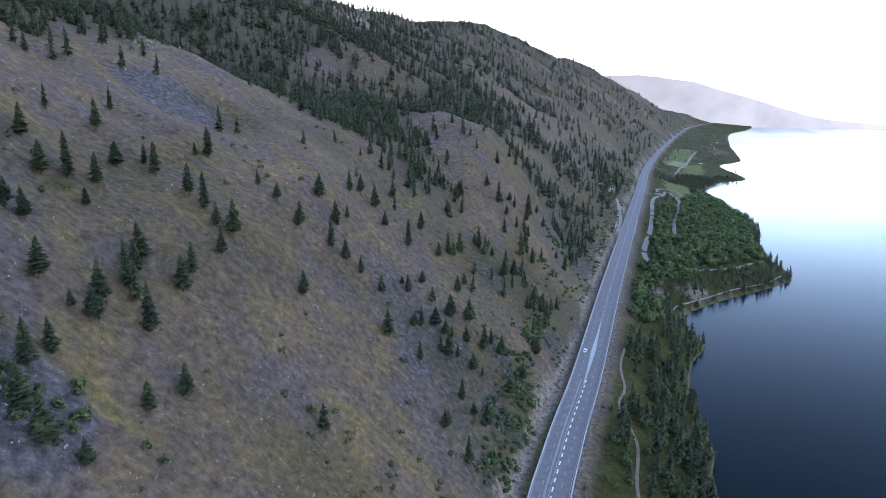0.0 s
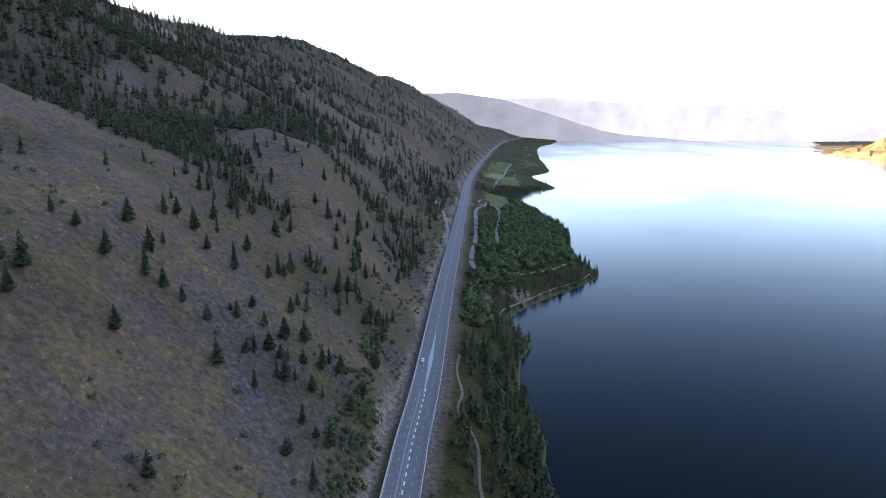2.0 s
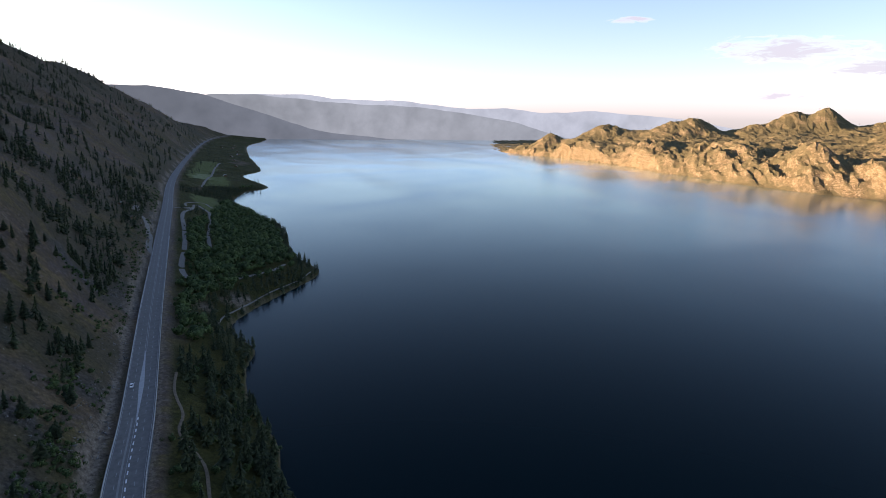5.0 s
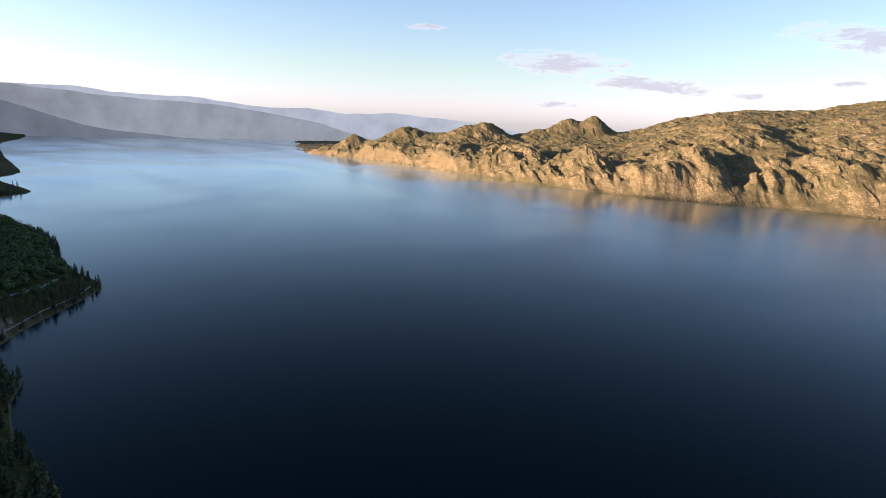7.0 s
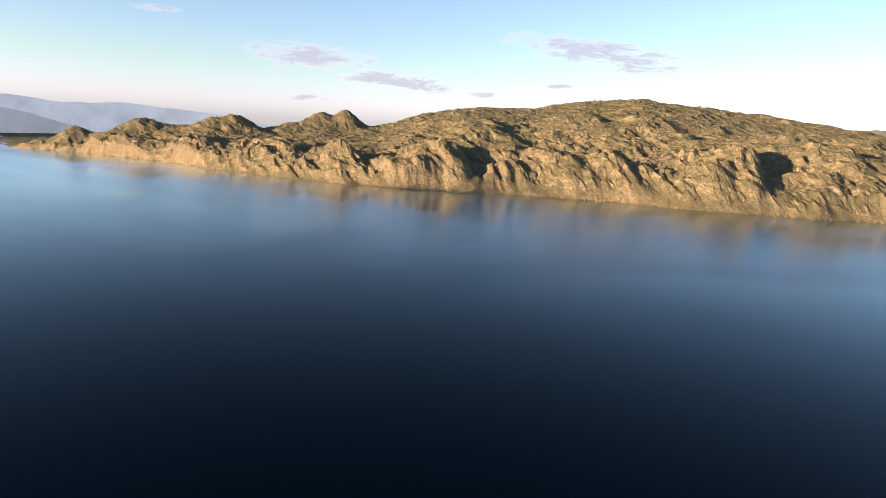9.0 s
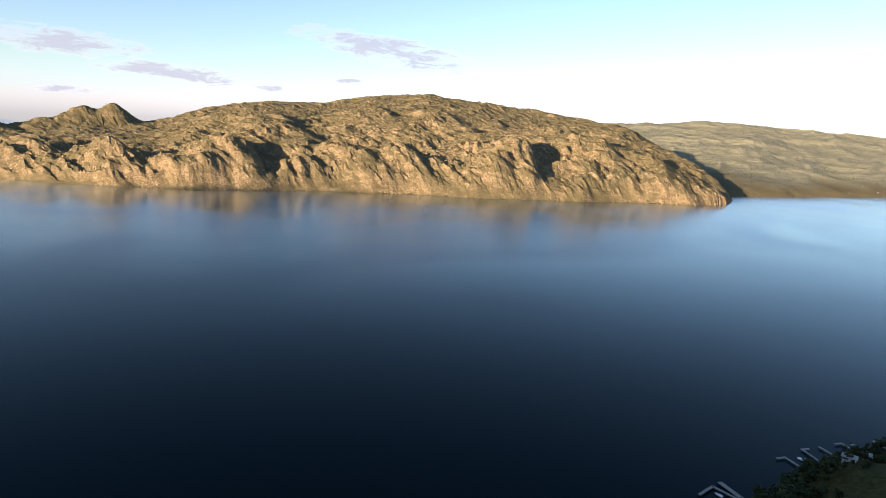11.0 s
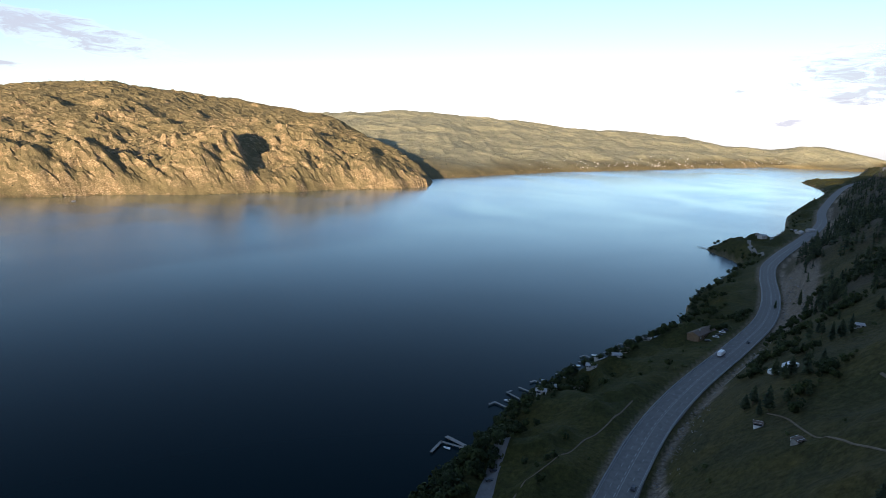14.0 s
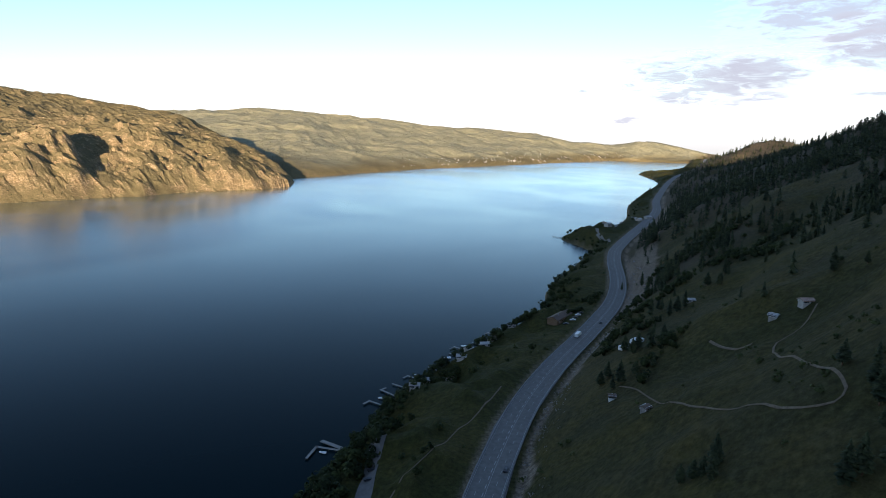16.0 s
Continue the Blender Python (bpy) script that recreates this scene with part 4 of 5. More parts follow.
CAMP_LANES = [np.array(p, float) for p in ([(600, 830), (630, 815), (581, 773), (500, 665), (439, 585), (375, 507), (352, 470)], [(672, 860), (640, 790), (560, 690), (502, 623), (453, 560)],
                                           [(385, 455), (419, 460), (455, 464), (480, 474)], [(312, 384), (330, 398), (357, 408), (410, 424), (461, 435), (490, 446)])]


def headland_wood():
    """The campground's closed canopy, thinning out along its lanes, and the darker trees of the bank below it."""
    gx, gy = np.meshgrid(np.arange(190, 1010, 6.4), np.arange(290, 1090, 6.4))
    x, y = (gx + rng.uniform(-2.8, 2.8, gx.shape)).ravel(), (gy + rng.uniform(-2.8, 2.8, gy.shape)).ravel()
    dr, _, side = nearest(x, y, ROAD)
    ds, _, _ = nearest(x, y, SHORE)
    z, on_west = land_height(x, y)
    clear = np.min([nearest(x, y, p)[0] - (0 if k < 3 else -2.8) for k, p in enumerate(CAMP_LANES)], axis=0) > 4.5
    roll, n = rng.uniform(0, 1, len(x)), fbm(x, y, 60, 2, 91)
    grass = in_field(x, y, FIELDS) > 0
    ok = on_west & (side > 0) & clear & ~grass & (np.hypot(x, y) > 425)
    south_bank = (x + y * 0.35 < 690) & (ds < 27) | (ds < 12)
    north = y - 0.9 * x > 210
    camp = ok & (dr > 19) & ~south_bank & ~north & (roll < 0.93)
    dark = ok & (dr > 19) & (south_bank & (roll < np.where(ds < 12, 0.98, 0.72)) | north & ((ds < 60) & (roll < 0.8) | (roll < 0.5 * smooth(0.5, 0.62, n))))
    stuff("campground_wood", LEAFY, x[camp], y[camp], z[camp] - 0.3, np.clip(rng.normal(1.0, 0.28, camp.sum()), 0.45, 1.7), MAT_LEAVES, "rounded green trees of a campground on the headland")
    stuff("headland_conifers", FAR_CONIFERS, x[dark], y[dark], z[dark] - 0.3, rng.uniform(0.4, 1.0, dark.sum()), MAT_NEEDLES, "dark trees along the headland's banks and shore")
    return camp.sum(), dark.sum()


THICKETS = [(-1, -441, 13), (-29, -461, 14), (-21, -575, 22), (10, -575, 13), (1, -299, 9), (20, -432, 10), (69, -537, 12), (75, -495, 8), (131, -269, 9), (99, -228, 4), 
            (10, -278, 5), (9, -262, 4), (32, -372, 9), (26, -392, 9), (34, -345, 7), (-48, -440, 12), (-62, -500, 16), (38, -470, 8), (30, -500, 12), (14, -350, 6)]
ROADSIDE = [(157, 307, 5), (148, 294, 5), (140, 281, 5), (129, 264, 5), (118, 246, 5), (110, 232, 6), (104, 218, 6), (89, 198, 7), (80, 186, 7), (141, 282, 8), (122, 258, 7), (111, 239, 7), (92, 210, 7), (169, 324, 8), (78, 168, 6), (58, 120, 6), (200, 372, 9), (230, 420, 10), (165, 306, 6), (84, 190, 6), (-62, 128, 8), (-46, 96, 7), (-54, 108, 6), (-50, 123, 6), (-42, 117, 5), (-36, 110, 5), (-34, 120, 5), (-57, 134, 6), (-60, 175, 6), (93, 219, 7), (115, 252, 7), (138, 285, 7), (105, 226, 6), (152, 296, 6)]


def thickets(spots, mat, name, label, crowns, low, high):
    """Close clumps of bushes and small trees in hollows."""
    px, py = [], []
    for cx, cy, wide in spots:
        k = int(wide * wide * 0.3)
        px += list(cx + rng.normal(size=k) * wide * 0.55)
        py += list(cy + rng.normal(size=k) * wide * 0.55)
    x, y = np.array(px), np.array(py)
    keep = nearest(x, y, ROAD)[0] > 13
    x, y = x[keep], y[keep]
    z, _ = land_height(x, y)
    stuff(name, crowns, x, y, z - 0.2, rng.uniform(low, high, len(x)), mat, label, "stones" if mat is MAT_STONE else "shrubs")


def roadside_rubble():
    """Blasted stones and green scrub along the foot of the cut."""
    k = rng.integers(0, len(FINE) - 1, 26000)
    d = FINE[k + 1] - FINE[k]
    d /= np.linalg.norm(d, axis=1)[:, None]
    off = 10.5 + rng.gamma(1.6, 4.2, len(k))
    p = FINE[k] + d * rng.uniform(0, 3, (len(k), 1)) + np.stack([d[:, 1], -d[:, 0]], -1) * off[:, None]
    x, y = p[:, 0], p[:, 1]
    near = (y > -700) & (y < 1000) & (nearest(x, y, ROAD)[0] > 10.2)
    n = fbm(x, y, 30, 3, 93)
    roll = rng.uniform(0, 1, len(x))
    rock = near & (roll < 0.5) & (off < 26) & ((n > 0.46) | (y < 60) & (roll < 0.08))
    bush = near & ~rock & (off > 15) & (y > 60) & (n < 0.55) & (roll > 0.72)
    z, _ = land_height(x, y)
    chips = [leafy_shape(4, 0.7, 0.7, 0.0) for _ in range(6)]
    stuff("roadside_stones", chips, x[rock], y[rock], z[rock] - 0.15, rng.gamma(2.0, 0.42, rock.sum()) + 0.25, MAT_STONE, "grey blasted stones at the foot of the road cut", "stones")
    stuff("roadside_scrub", BUSHES, x[bush], y[bush], z[bush] - 0.1, rng.uniform(0.5, 1.7, bush.sum()), MAT_LEAVES, "green scrub on the slope beside the highway", "shrubs")


def brush_and_stones():
    x, y, r = random_land(26000, -35, 205, 110, 900)
    dr, _, side = nearest(x, y, ROAD)
    z, on_west = land_height(x, y)
    roll, n = rng.uniform(0, 1, len(x)), fbm(x, y, 40, 3, 95)
    ok = on_west & (dr > 11)
    bush = ok & (roll < (0.02 + 0.5 * smooth(0.6, 0.78, n)) * np.clip(r / 500, 0.15, 1) + 0.22 * (side < 0) * (dr < 48) * (dr > 17) * (y > 120) * (n > 0.45))
    rock = ok & (side < 0) & ~bush & (roll > 0.45) & (y > -60)
    stuff("shrubs", BUSHES, x[bush], y[bush], z[bush] - 0.1, rng.uniform(0.4, 1.5, bush.sum()), MAT_SHRUB, "low olive shrubs on the dry slope", "shrubs")
    pebble = [leafy_shape(3, 0.5, 0.55, 0.0) for _ in range(4)]
    stuff("loose_stones", pebble, x[rock], y[rock], z[rock] - 0.05, rng.uniform(0.3, 1.3, rock.sum()), plain("pale_stone", [(0.3, (0.22, 0.2, 0.18)), (0.7, (0.5, 0.46, 0.41))], 0.6, 0.95), "loose grey stones on the slope", "stones")


def east_brush():
    x, y, r = random_land(80000, 66, 185, 1600, 4500)
    z, on_west = land_height(x, y)
    n = fbm(x, y, 120, 4, 97)
    keep = ~on_west & (z > 3) & (rng.uniform(0, 1, len(x)) < (0.06 + 0.4 * smooth(0.44, 0.64, n)) * np.clip(2600 / r, 0.4, 1))
    tufts = [conifer_shape(4, 5.5, 2.1, 0.02) for _ in range(6)]
    stuff("far_shore_trees", tufts, x[keep], y[keep], z[keep] - 0.3, rng.uniform(0.7, 2.0, keep.sum()), MAT_PINES, "small dark pines dotting the rocky far shore")
    return keep.sum()


print("trees", west_woods(), bank_woods(), east_brush(), headland_wood())
brush_and_stones()
thickets(THICKETS, MAT_THICKET, "hillside_thickets", "dark clumps of bushes and small trees in the hill's hollows", LEAFY, 0.3, 0.75)
thickets(ROADSIDE, MAT_LEAVES, "gully_bushes", "green bushes in the dry gullies above the highway", LEAFY, 0.18, 0.45)
roadside_rubble()
CRAGS = [(95, 213, 6), (114, 239, 6), (109, 254, 5), (84, 245, 4), (59, 221, 4), (254, 433, 13), (235, 418, 9), (-44, 111, 6), (-38, 117, 5), (-52, 126, 5), (160, 290, 6), (130, 320, 7), (-55, 429, 18), (24, 262, 4)]
thickets(CRAGS, MAT_STONE, "outcrop_boulders", "grey angular boulders of small outcrops on the slope", [leafy_shape(7, 1.0, 0.9, 0.0) for _ in range(6)], 0.4, 1.8)


# ---------------------------------------------------------------- houses, docks, vehicles
def gable_roof(w, d, rise, over, z):
    """A two-sided roof with thickness and eaves; the ridge runs along x."""
    bm = bmesh.new()
    hw, hd, t = w / 2 + over, d / 2 + over, 0.25
    prof = [(-hd, 0), (0, rise), (hd, 0), (hd, -t), (0, rise - t), (-hd, -t)]
    a = [bm.verts.new((-hw, y, z + h)) for y, h in prof]
    b = [bm.verts.new((hw, y, z + h)) for y, h in prof]
    for k in range(6):
        bm.faces.new((a[k], a[(k + 1) % 6], b[(k + 1) % 6], b[k]))
    for q in (a, b):
        bm.faces.new((q[0], q[1], q[4], q[5]))
        bm.faces.new((q[1], q[2], q[3], q[4]))
    bmesh.ops.recalc_face_normals(bm, faces=bm.faces)
    return bm


def house_walls(w, d, h, rise):
    bm = bmesh.new()
    prof = [(-d / 2, -1.5), (d / 2, -1.5), (d / 2, h), (0, h + rise - 0.3), (-d / 2, h)]
    a = [bm.verts.new((-w / 2, y, z)) for y, z in prof]
    b = [bm.verts.new((w / 2, y, z)) for y, z in prof]
    bm.faces.new(a)
    bm.faces.new(b)
    for k in range(5):
        bm.faces.new((a[k], a[(k + 1) % 5], b[(k + 1) % 5], b[k]))
    bmesh.ops.recalc_face_normals(bm, faces=bm.faces)
    return bm


def house(x, y, turn, w, d, h, wall, roof, label, name="house", lift=0.0):
    rise = d * 0.26
    root = thing(name, pose(x, y, ground_z(x, y) + lift, 0, 0, turn), label, name.replace("_", " "))
    part("wall", house_walls(w, d, h, rise), wall, root)
    r = part("roof", gable_roof(w, d, rise, 0.5, h), roof, root)
    if w > 7:
        part("chimney", block(0.7, 0.7, 1.6, w * 0.2, d * 0.12, h + rise * 0.55), MAT_CONCRETE, r)
    part("door", block(1.0, 0.12, 2.05, -w * 0.1, -d / 2 - 0.04, 0.05), MAT_LOGWALL, root)
    for k, wx in enumerate((-0.33, 0.15, 0.36)):
        for side in (-1, 1):
            win = part("window", block(1.5, 0.1, 1.25, w * wx, side * (d / 2 + 0.03), 0.95), MAT_WHITE, root)
            part("pane", block(1.3, 0.06, 1.05, w * wx, side * (d / 2 + 0.08), 1.05), MAT_GLASS, win)
    return root


house(497, 757, 52, 14, 9, 3.0, MAT_WALL, MAT_TIMBER, "pale house with a light metal roof beside the driveway")
house(474, 752, 40, 7, 6, 2.4, MAT_LOGWALL, MAT_TIMBER, "small brown outbuilding with a grey roof among trees", "outbuilding")
house(455, 700, 60, 7, 6, 2.4, MAT_LOGWALL, MAT_BROWNROOF, "small brown outbuilding among dark trees", "outbuilding")
house(86, -478, 75, 26, 9, 3.4, MAT_LOGWALL, MAT_BROWNROOF, "long low brown roadside building with a shingle roof", "roadside_building")
house(-8, -384, 20, 4.5, 3.4, 2.0, MAT_WALL, MAT_ROOF, "small house with a pale metal roof on the hillside")
house(-47, -266, 25, 4.4, 3.2, 1.9, MAT_WALL, MAT_TANROOF, "house with a reddish tan roof on the grassy hill")
house(-37, -269, -30, 3, 2.4, 1.8, MAT_TIMBER, MAT_ROOF, "small grey shed with a pale roof", "shed")
house(22, -258, 10, 2.8, 2.4, 2.0, MAT_WHITE, MAT_BROWNROOF, "small white shed on the dark slope", "shed")
house(7, -226, 60, 3.4, 2.4, 1.8, MAT_TIMBER, MAT_BROWNROOF, "weathered grey shed on the slope", "shed")
for hx, hy, ht, hw, roof in ((144, -322, 20, 8, MAT_ROOF), (137, -364, 70, 7, MAT_BROWNROOF), (136, -384, 15, 9, MAT_ROOF), (137, -402, 80, 8, MAT_ROOF),
                             (131, -422, 30, 9, MAT_ROOF), (131, -440, 60, 8, MAT_BROWNROOF), (147, -345, 50, 7, MAT_ROOF), (124, -470, 30, 8, MAT_ROOF)):
    house(hx, hy, ht, hw * 0.75, 4.6, 2.4, MAT_WALL, roof, "small lakeside cabin with a pale roof at the water's edge" if roof is MAT_ROOF else "small lakeside cabin with a brown shingle roof", "cabin")
for hx, hy, ht in ((83, -1155, 20), (70, -1080, 70), (58, -1120, 40), (96, -1010, 10), (110, -990, 60)):
    house(hx, hy, ht, 11, 8, 3.0, MAT_WALL, MAT_ROOF, "pale house near the wooded point")
for hx, hy, ht in ((1500, 1700, 40), (1620, 1850, 20), (1750, 1960, 70), (1330, 1500, 30), (1890, 2120, 45), (2050, 2330, 10), (2200, 2480, 60), (1960, 2300, 30), (1080, 1260, 55)):
    house(hx, hy, ht, 11, 8, 3.0, MAT_LOGWALL, MAT_ROOF if ht > 50 else MAT_BROWNROOF, "distant farmhouse on the lakeside flat", "farmhouse")


def dock(x0, y0, x1, y1, hook, width=1.4):
    """A jetty on piles from the shore (x1, y1) out to (x0, y0), with a short arm at its head."""
    v = Vector((x0 - x1, y0 - y1, 0))
    n = v.length
    root = thing("dock", Matrix.Translation((x1, y1, 0)) @ Matrix.Rotation(math.atan2(v.y, v.x), 4, "Z"),
                 "pale weathered timber dock reaching into the lake", "dock", "docks along the shore")
    part("deck", block(n, width, 0.25, n / 2, 0, 0.85, 0.04), MAT_TIMBER, root)
    if hook:
        part("arm", block(width, abs(hook), 0.25, n - width / 2, hook / 2 + (width / 2 if hook > 0 else -width / 2), 0.852, 0.04), MAT_TIMBER, root)
    for k in range(int(n // 4) + 1):
        for s in (-1, 1):
            part("pile", tube(0.16, 0.16, 3.4, min(k * 4 + 0.5, n - 0.3), s * (width / 2 - 0.2), -2.3, 7), MAT_LOGWALL, root)
    return root


for d in ((176, -322, 158, -318, 5), (177, -340, 160, -334, -4), (174, -352, 160, -349, 0), (171, -369, 156, -365, 4), (164, -390, 150, -384, 0), (160, -408, 147, -403, -4),
          (160, -423, 144, -418, 0), (162, -438, 141, -432, 5), (152, -454, 138, -449, 0), (148, -483, 134, -478, 4), (144, -500, 130, -496, 0)):
    dock(*d)
dock(172, -247, 174, -260, 0, 1.5)
dock(174.5, -259.5, 158, -261.5, 0, 1.5)
dock(175, -266, 152, -262, 0, 2.6)
dock(200, -1008, 176, -1000, 0, 2.5)


def boat(x, y, turn, size):
    root = thing("motorboat", pose(x, y, 0.1, 0, 0, turn) @ Matrix.Scale(size, 4), "small white motorboat on the water", "boat", "motorboats")
    bm = bmesh.new()
    ring = [(-2.6, 0.95), (-1, 1.1), (1, 0.95), (2.2, 0.5), (3.0, 0.0), (2.2, -0.5), (1, -0.95), (-1, -1.1), (-2.6, -0.95)]
    top = [bm.verts.new((a, b, 0.75)) for a, b in ring]
    low = [bm.verts.new((a * 0.85, b * 0.6, -0.25)) for a, b in ring]
    bm.faces.new(top)
    bm.faces.new(low[::-1])
    for k in range(9):
        bm.faces.new((low[k], low[(k + 1) % 9], top[(k + 1) % 9], top[k]))
    part("hull", bm, MAT_WHITE, root)
    part("windscreen", block(0.2, 1.4, 0.5, 0.6, 0, 0.75, 0.05), MAT_GLASS, root)
    part("outboard", block(0.4, 0.4, 0.9, -2.75, 0, 0.2, 0.08), MAT_DARKCAR, root)
    return root


for b in ((170, -330, 30, 1.0), (166, -372, 100, 1.0), (158, -414, 40, 1.1), (168, -256.5, 5, 0.8), (1374, -628, 100, 1.6), (155, -444, 10, 1.0)):
    boat(*b)


def car(x, y, turn, paint, label, z=None, size=1.0, group="cars"):
    root = thing("car", pose(x, y, (ground_z(x, y) + 0.05) if z is None else z, 0, 0, turn) @ Matrix.Scale(size, 4), label, "car", group)
    part("body", block(4.5, 1.8, 0.65, 0, 0, 0.35, 0.15), paint, root)
    cab = bmesh.new()
    bmesh.ops.create_cube(cab, size=1, matrix=Matrix.Translation((-0.25, 0, 1.22)) @ Matrix.Diagonal((2.4, 1.6, 0.5, 1)))
    for v in cab.verts:
        if v.co.z > 1.22:
            v.co.x = -0.25 + (v.co.x + 0.25) * 0.72
            v.co.y *= 0.85
    part("cabin", cab, MAT_GLASS, root)
    part("roof_panel", block(1.7, 1.36, 0.06, -0.25, 0, 1.45, 0.02), paint, root)
    for wx in (-1.4, 1.4):
        for wy in (-0.82, 0.82):
            part("wheel", tube(0.33, 0.33, 0.22, sides=12, turn=Matrix.Translation((wx, wy, 0.33)) @ Matrix.Rotation(math.pi / 2, 4, "X")), MAT_RUBBER, root)
    return root


def road_at(y, offset):
    k = int(np.argmin(np.abs(FINE[:, 1] - y)))
    d = FINE[k + 1] - FINE[k - 1]
    d /= np.linalg.norm(d)
    p = FINE[k] + np.array([-d[1], d[0]]) * offset
    return p[0], p[1], math.degrees(math.atan2(d[1], d[0]))


x, y, a = road_at(290, -4.6)
car(x, y, a, MAT_WHITE, "white car driving on the grey highway", ROAD_Z + 0.06)
x, y, a = road_at(-464, -3.0)
car(x, y, a, MAT_DARKCAR, "dark car driving on the highway", ROAD_Z + 0.06)
x, y, a = road_at(-232, -5.2)
car(x, y, a, MAT_DARKCAR, "dark car on the highway's shoulder lane", ROAD_Z + 0.06)
for k, (cx, cy) in enumerate(((78, -462), (74, -468), (73, -474), (72, -480), (71, -486))):
    car(cx, cy, 10 + 5 * k, MAT_WHITE if k % 2 else MAT_DARKCAR, "parked car beside the brown roadside building")
for k, (cx, cy) in enumerate(((124, -233), (122, -226), (120, -219))):
    car(cx, cy, 15, MAT_DARKCAR, "dark car parked in the gravel car park")
for k, (cx, cy) in enumerate(((432, 640), (440, 652), (449, 664))):
    car(cx, cy, 52, MAT_DARKCAR, "dark car parked along the gravel driveway")


def truck(x, y, turn):
    root = thing("truck", pose(x, y, ROAD_Z + 0.06, 0, 0, turn), "white box truck driving on the highway", "truck")
    part("cargo_box", block(7.0, 2.5, 2.6, -1.2, 0, 1.0, 0.06), MAT_WHITE, root)
    c = part("cab", block(2.1, 2.4, 2.0, 3.5, 0, 0.6, 0.2), MAT_WHITE, root)
    part("windscreen", block(0.1, 2.0, 0.8, 4.56, 0, 1.65, 0.02), MAT_GLASS, c)
    part("chassis", block(8.6, 1.2, 0.35, -0.2, 0, 0.55), MAT_DARKCAR, root)
    for wx in (-3.6, -2.5, 3.3):
        for wy in (-1.05, 1.05):
            part("wheel", tube(0.5, 0.5, 0.3, sides=14, turn=Matrix.Translation((wx, wy, 0.5)) @ Matrix.Rotation(math.pi / 2, 4, "X")), MAT_RUBBER, root)
    return root


x, y, a = road_at(-424, 3.4)
truck(x, y, a)


def caravan(x, y, turn):
    root = thing("caravan", pose(x, y, ground_z(x, y), 0, 0, turn), "white travel trailer parked among shrubs", "caravan", "parked trailers")
    b = part("body", block(6.5, 2.4, 2.3, 0, 0, 0.6, 0.25), MAT_WHITE, root)
    part("window", block(1.2, 0.06, 0.6, 0.8, 1.2, 1.6), MAT_GLASS, b)
    part("door", block(0.7, 0.06, 1.7, -1.2, 1.2, 0.75), MAT_CONCRETE, b)
    part("hitch", block(1.3, 0.2, 0.2, 3.8, 0, 0.5), MAT_DARKCAR, root)
    for wy in (-1.1, 1.1):
        part("wheel", tube(0.36, 0.36, 0.24, sides=12, turn=Matrix.Translation((-0.2, wy, 0.36)) @ Matrix.Rotation(math.pi / 2, 4, "X")), MAT_RUBBER, root)
    return root


caravan(24, -326, 60)
caravan(19, -333, 66)
caravan(16, -318, 58)


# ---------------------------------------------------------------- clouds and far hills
def haze_glow_material(name, colour, level):
    """Haze painted as a glow of the hills, for miles of bright evening air; brighter towards the open lake."""
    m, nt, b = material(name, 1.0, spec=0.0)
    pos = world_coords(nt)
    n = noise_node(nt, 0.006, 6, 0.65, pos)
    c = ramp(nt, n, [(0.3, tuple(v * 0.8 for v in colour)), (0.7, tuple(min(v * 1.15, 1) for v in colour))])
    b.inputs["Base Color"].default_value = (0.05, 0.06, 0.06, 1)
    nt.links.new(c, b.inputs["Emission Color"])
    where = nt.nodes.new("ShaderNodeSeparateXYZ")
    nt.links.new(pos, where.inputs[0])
    haze_glow = nt.nodes.new("ShaderNodeMapRange")
    haze_glow.inputs["From Min"].default_value, haze_glow.inputs["From Max"].default_value = 2450.0, 3700.0
    haze_glow.inputs["To Min"].default_value, haze_glow.inputs["To Max"].default_value = level * 0.85, level * 1.3
    nt.links.new(where.outputs["X"], haze_glow.inputs["Value"])
    nt.links.new(haze_glow.outputs["Result"], b.inputs["Emission Strength"])
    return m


def far_range(distance, profile, mat, seed, label):
    """A long far ridge, a strip of hillside that rises from the water to an uneven skyline."""
    az = np.arange(profile[0][0], profile[-1][0], 0.25)
    lift = np.interp(az, [p[0] for p in profile], [p[1] for p in profile])
    x, y = distance * np.sin(np.radians(az)), distance * np.cos(np.radians(az))
    top = EYE_HEIGHT + distance * np.tan(np.radians(lift)) + (fbm(x, y, 220, 4, seed) - 0.5) * 20
    rows = []
    for k in range(7):
        f = k / 6
        r = (distance - 60 + 60 * f) / distance
        rows.append(np.stack([x * r, y * r, np.maximum(top, 2) * f ** 0.8 + (fbm(x, y + 300 * k, 150, 3, seed + 5) - 0.5) * 14 * (0 < k < 6) - 3], -1))
    L = len(az)
    i = np.arange(L - 1)
    f = np.vstack([np.stack([i + k * L, i + 1 + k * L, i + 1 + (k + 1) * L, i + (k + 1) * L], -1) for k in range(6)])
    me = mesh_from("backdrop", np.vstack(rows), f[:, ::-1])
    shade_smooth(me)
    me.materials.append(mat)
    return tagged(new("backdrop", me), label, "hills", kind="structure")


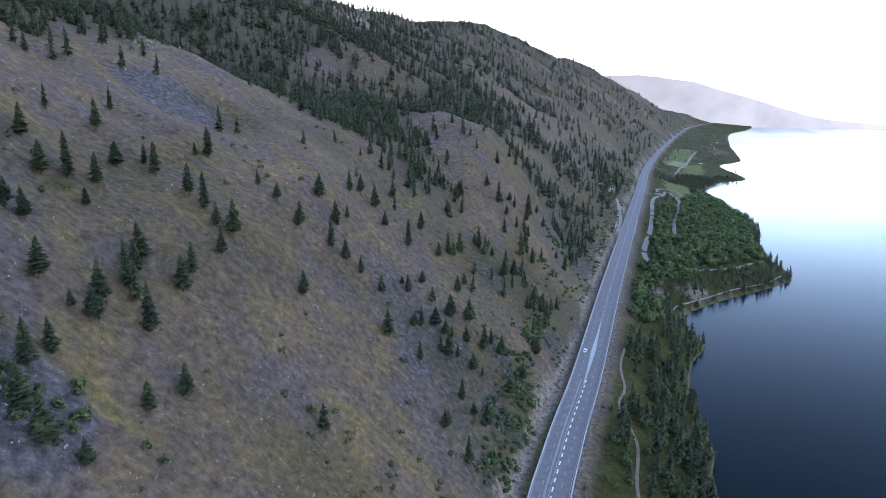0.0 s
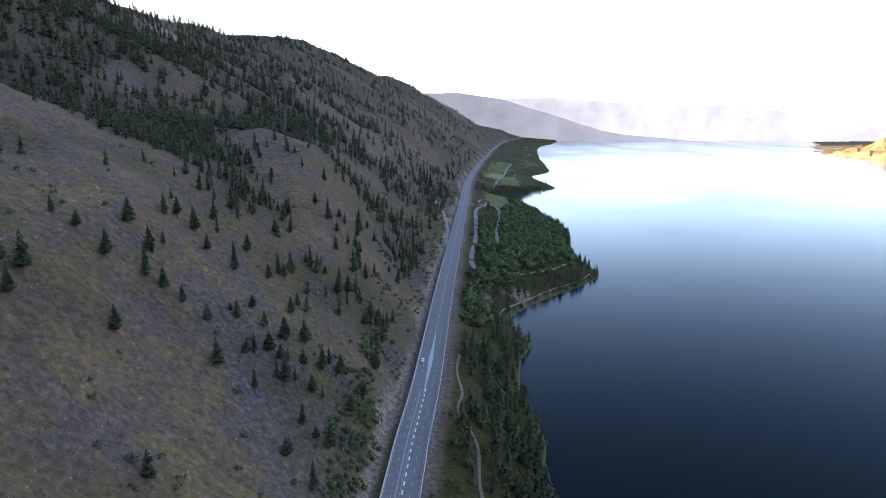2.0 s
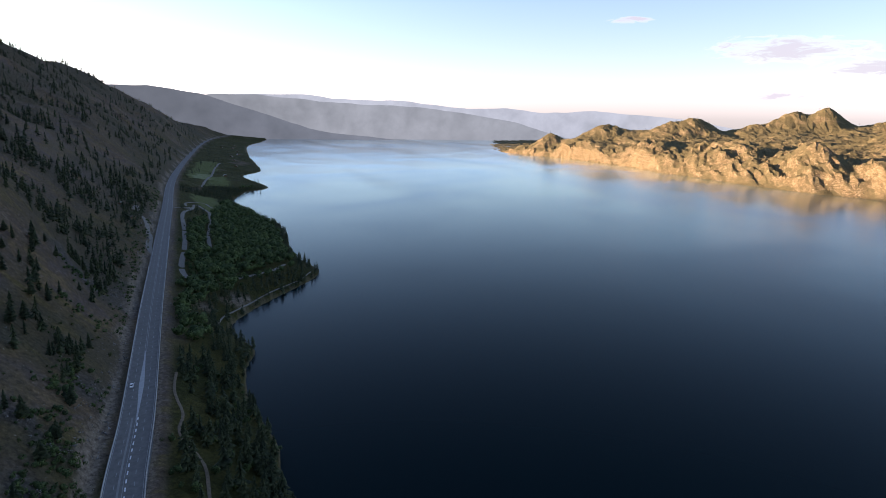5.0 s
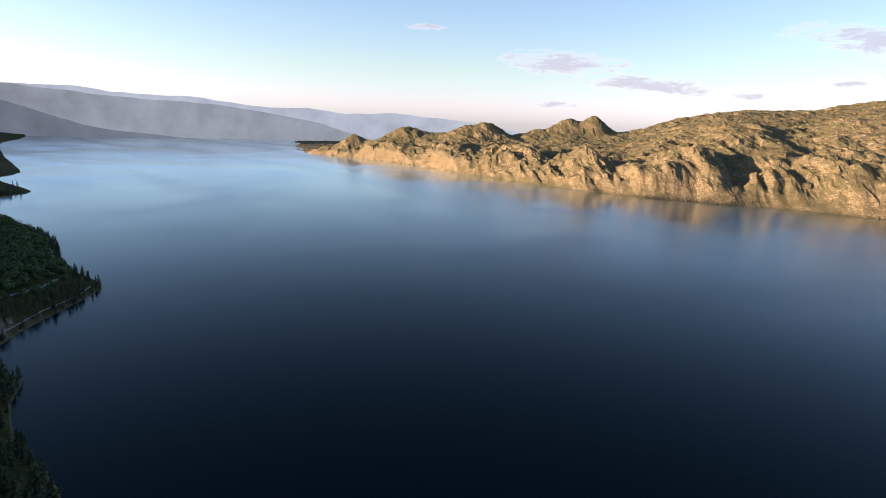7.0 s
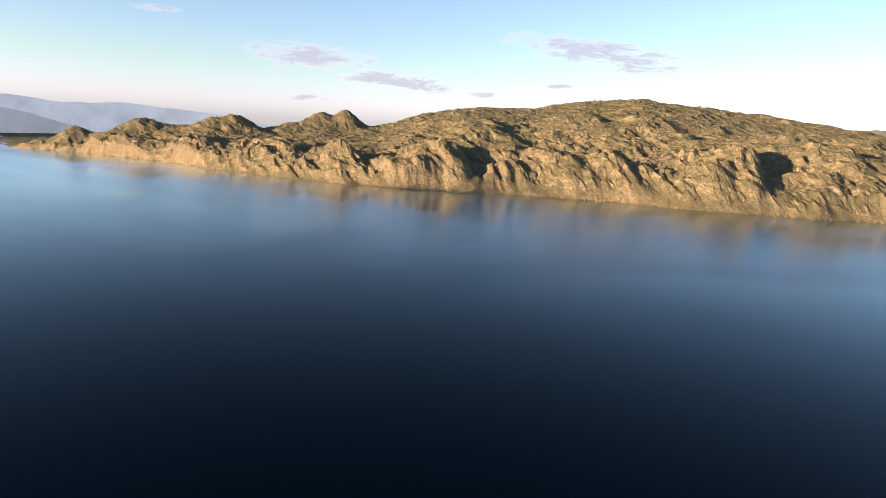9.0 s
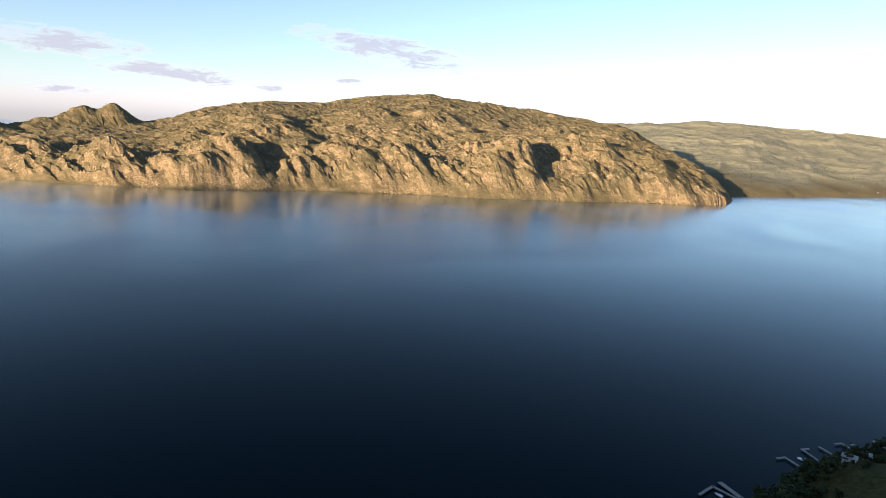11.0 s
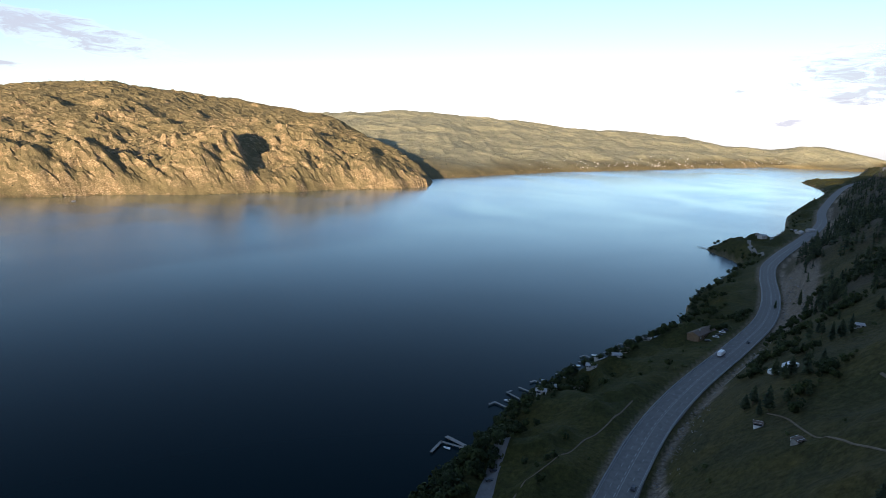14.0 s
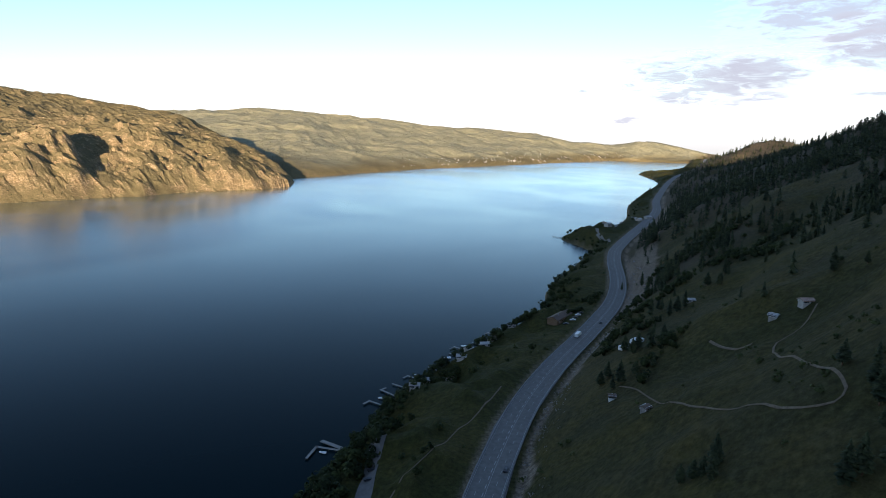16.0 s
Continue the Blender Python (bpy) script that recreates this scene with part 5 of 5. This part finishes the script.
# each range emits its own haze colour, paler the farther it stands
far_range(4600, [(28, 2.0), (32.7, 2.3), (35, 2.3), (37.5, 1.9), (39.3, 1.7), (41.2, 1.05), (43.5, 0.35), (46, -0.5), (48, -1.2), (50, -1.6), (54, -1.9), (60, -2.2)], haze_glow_material("near_haze", (0.27, 0.3, 0.32), 0.125), 301, "wooded hills at the lake's far end, glowing in painted dim blue haze")
far_range(4720, [(36, 1.3), (40, 1.75), (43.5, 1.8), (48.5, 1.25), (53.2, 1.05), (57.8, 0.83), (61.5, 0.45), (64, 0.0), (67, -0.5), (69.2, -1.2), (72, -1.9), (76, -2.3)], haze_glow_material("mid_haze", (0.46, 0.5, 0.5), 0.13), 311, "grey hills beyond the lake, glowing in painted haze")
far_range(4840, [(40, 1.7), (45.4, 1.8), (47.9, 1.85), (50, 1.5), (57, 1.3), (62.3, 0.75), (65.5, 0.85), (69.2, 0.5), (73.6, 0.7), (76.3, 0.4), (80.7, 0.1), (85.2, -0.7), (92, -1.2)], haze_glow_material("far_haze", (0.55, 0.6, 0.62), 0.165), 321, "mountains on the horizon, glowing in painted pale haze")


def cloud_material():
    m = bpy.data.materials.new("cloud")
    m.use_nodes = True
    nt = m.node_tree
    nt.nodes.clear()
    pos = world_coords(nt)
    mp = nt.nodes.new("ShaderNodeMapping")
    mp.inputs["Scale"].default_value = (0.9, 0.9, 4.0)
    nt.links.new(pos, mp.inputs["Vector"])
    n = noise_node(nt, 0.0055, 8, 0.66, mp.outputs["Vector"], 0.6)
    spread = nt.nodes.new("ShaderNodeMapRange")
    spread.inputs["From Min"].default_value, spread.inputs["From Max"].default_value = 0.32, 0.68
    spread.inputs["To Max"].default_value = 0.8
    nt.links.new(n, spread.inputs["Value"])
    add = nt.nodes.new("ShaderNodeMath")
    add.operation = "ADD"
    nt.links.new(spread.outputs["Result"], add.inputs[0])
    nt.links.new(attr(nt, "body"), add.inputs[1])
    alpha = ramp(nt, add.outputs[0], [(0.4, (0, 0, 0)), (1.05, (0.85, 0.85, 0.85))])
    # sunlight in the cloud is painted as its own glow, paler at thin edges
    tone = ramp(nt, add.outputs[0], [(0.5, (0.98, 0.93, 0.88)), (0.95, (0.6, 0.585, 0.6))])
    em = nt.nodes.new("ShaderNodeEmission")
    em.inputs["Strength"].default_value = 0.3
    nt.links.new(tone, em.inputs["Color"])
    tr = nt.nodes.new("ShaderNodeBsdfTransparent")
    mix = nt.nodes.new("ShaderNodeMixShader")
    nt.links.new(alpha, mix.inputs[0])
    nt.links.new(tr.outputs[0], mix.inputs[1])
    nt.links.new(em.outputs[0], mix.inputs[2])
    out = nt.nodes.new("ShaderNodeOutputMaterial")
    nt.links.new(mix.outputs[0], out.inputs["Surface"])
    return m


MAT_CLOUD = cloud_material()


def cloud(bearing, lift, wide, high, lean, distance=4700):
    """A thin flat evening cloud, thinning out to ragged edges."""
    c = Vector(polar(bearing, distance, lift))
    u = np.linspace(-1, 1, 41)
    v = np.linspace(-1, 1, 15)
    U, V = np.meshgrid(u, v, indexing="ij")
    side = np.array([math.cos(radians(bearing)), -math.sin(radians(bearing)), 0])
    out = np.array([math.sin(radians(bearing)), math.cos(radians(bearing)), 0])
    w, h = distance * math.tan(radians(wide / 2)), distance * math.tan(radians(high / 2))
    depth = 60 * (1 - U ** 2) * (1 - V ** 2)
    P = np.array(c) + U[..., None] * side * w + (V * h - U * w * math.tan(radians(lean)))[..., None] * np.array([0, 0, 1]) - depth[..., None] * out
    i, j = np.meshgrid(np.arange(40), np.arange(14), indexing="ij")
    q = np.stack([i * 15 + j, (i + 1) * 15 + j, (i + 1) * 15 + j + 1, i * 15 + j + 1], -1).reshape(-1, 4)
    me = mesh_from("cloud", P.reshape(-1, 3), q)
    shade_smooth(me)
    body = np.clip(0.62 - 0.95 * (U ** 2 + V ** 2), -1, 1)
    me.attributes.new("body", "FLOAT", "POINT").data.foreach_set("value", body.astype(np.float32).ravel())
    me.materials.append(MAT_CLOUD)
    ob = tagged(new("cloud", me), "thin lilac-grey evening cloud with ragged edges", "cloud", kind="structure")
    ob.visible_shadow = False
    return ob


for c in ((88.2, 5.4, 14, 2.8, 2), (96, 3.7, 17, 2.0, 4), (103.7, 3.0, 4, 1.0, 3), (88.2, 1.9, 6, 0.9, 0), (114.6, 6.6, 22, 3.4, 8), (110.6, 3.9, 4.5, 0.7, 0), (75.9, 8.1, 5, 0.8, 0),
          (180.8, 4.5, 20, 6.4, 3), (184.6, 5.0, 12, 4.5, -2), (189.0, 10.6, 20, 9.5, -9), (192.5, 7.6, 13, 5.0, 0), (192.5, 6.4, 14, 4.2, 2), (178.4, 2.8, 6, 0.9, 2), (184.1, 3.0, 6, 0.9, 0),
          (181.2, 12.2, 3.5, 1.2, 0), (175, 1.2, 4.5, 1.2, 0), (170.7, 3.7, 2, 0.6, 0), (194, 3.2, 9, 1.2, 0), (188, 13.6, 9, 2.0, 0)):
    cloud(*c)


# ---------------------------------------------------------------- a town far off along the southern shore
def far_town():
    """Hundreds of small pale gabled houses, specks at this distance."""
    n = 140
    az = 152 + 24 * rng.beta(2.2, 1.6, n)
    d = np.interp(az, SOUTH_SHORE[:, 0], SOUTH_SHORE[:, 1]) + 30 + rng.gamma(1.3, 55, n)
    x, y = d * np.sin(np.radians(az)), d * np.cos(np.radians(az))
    z, _ = land_height(x, y)
    low = (z > 3) & (z < 90)
    shapes = []
    for k in range(5):
        w, q, h = rng.uniform(9, 18) / 2, rng.uniform(7, 11) / 2, rng.uniform(3.5, 7)
        v = [(-w, -q, -3), (w, -q, -3), (w, q, -3), (-w, q, -3), (-w, -q, h), (w, -q, h), (w, q, h), (-w, q, h), (-w, 0, h + 3), (w, 0, h + 3)]
        f = [(0, 1, 5), (0, 5, 4), (2, 3, 7), (2, 7, 6), (3, 0, 4), (3, 4, 7), (1, 2, 6), (1, 6, 5), (4, 7, 8), (5, 9, 6), (4, 5, 9), (4, 9, 8), (6, 7, 8), (6, 8, 9)]
        shapes.append((np.array(v), np.array(f)))
    stuff("distant_town", shapes, x[low], y[low], z[low], rng.uniform(0.25, 0.5, low.sum()), MAT_TIMBER, "pale houses of a distant town along the shore", "houses")


far_town()
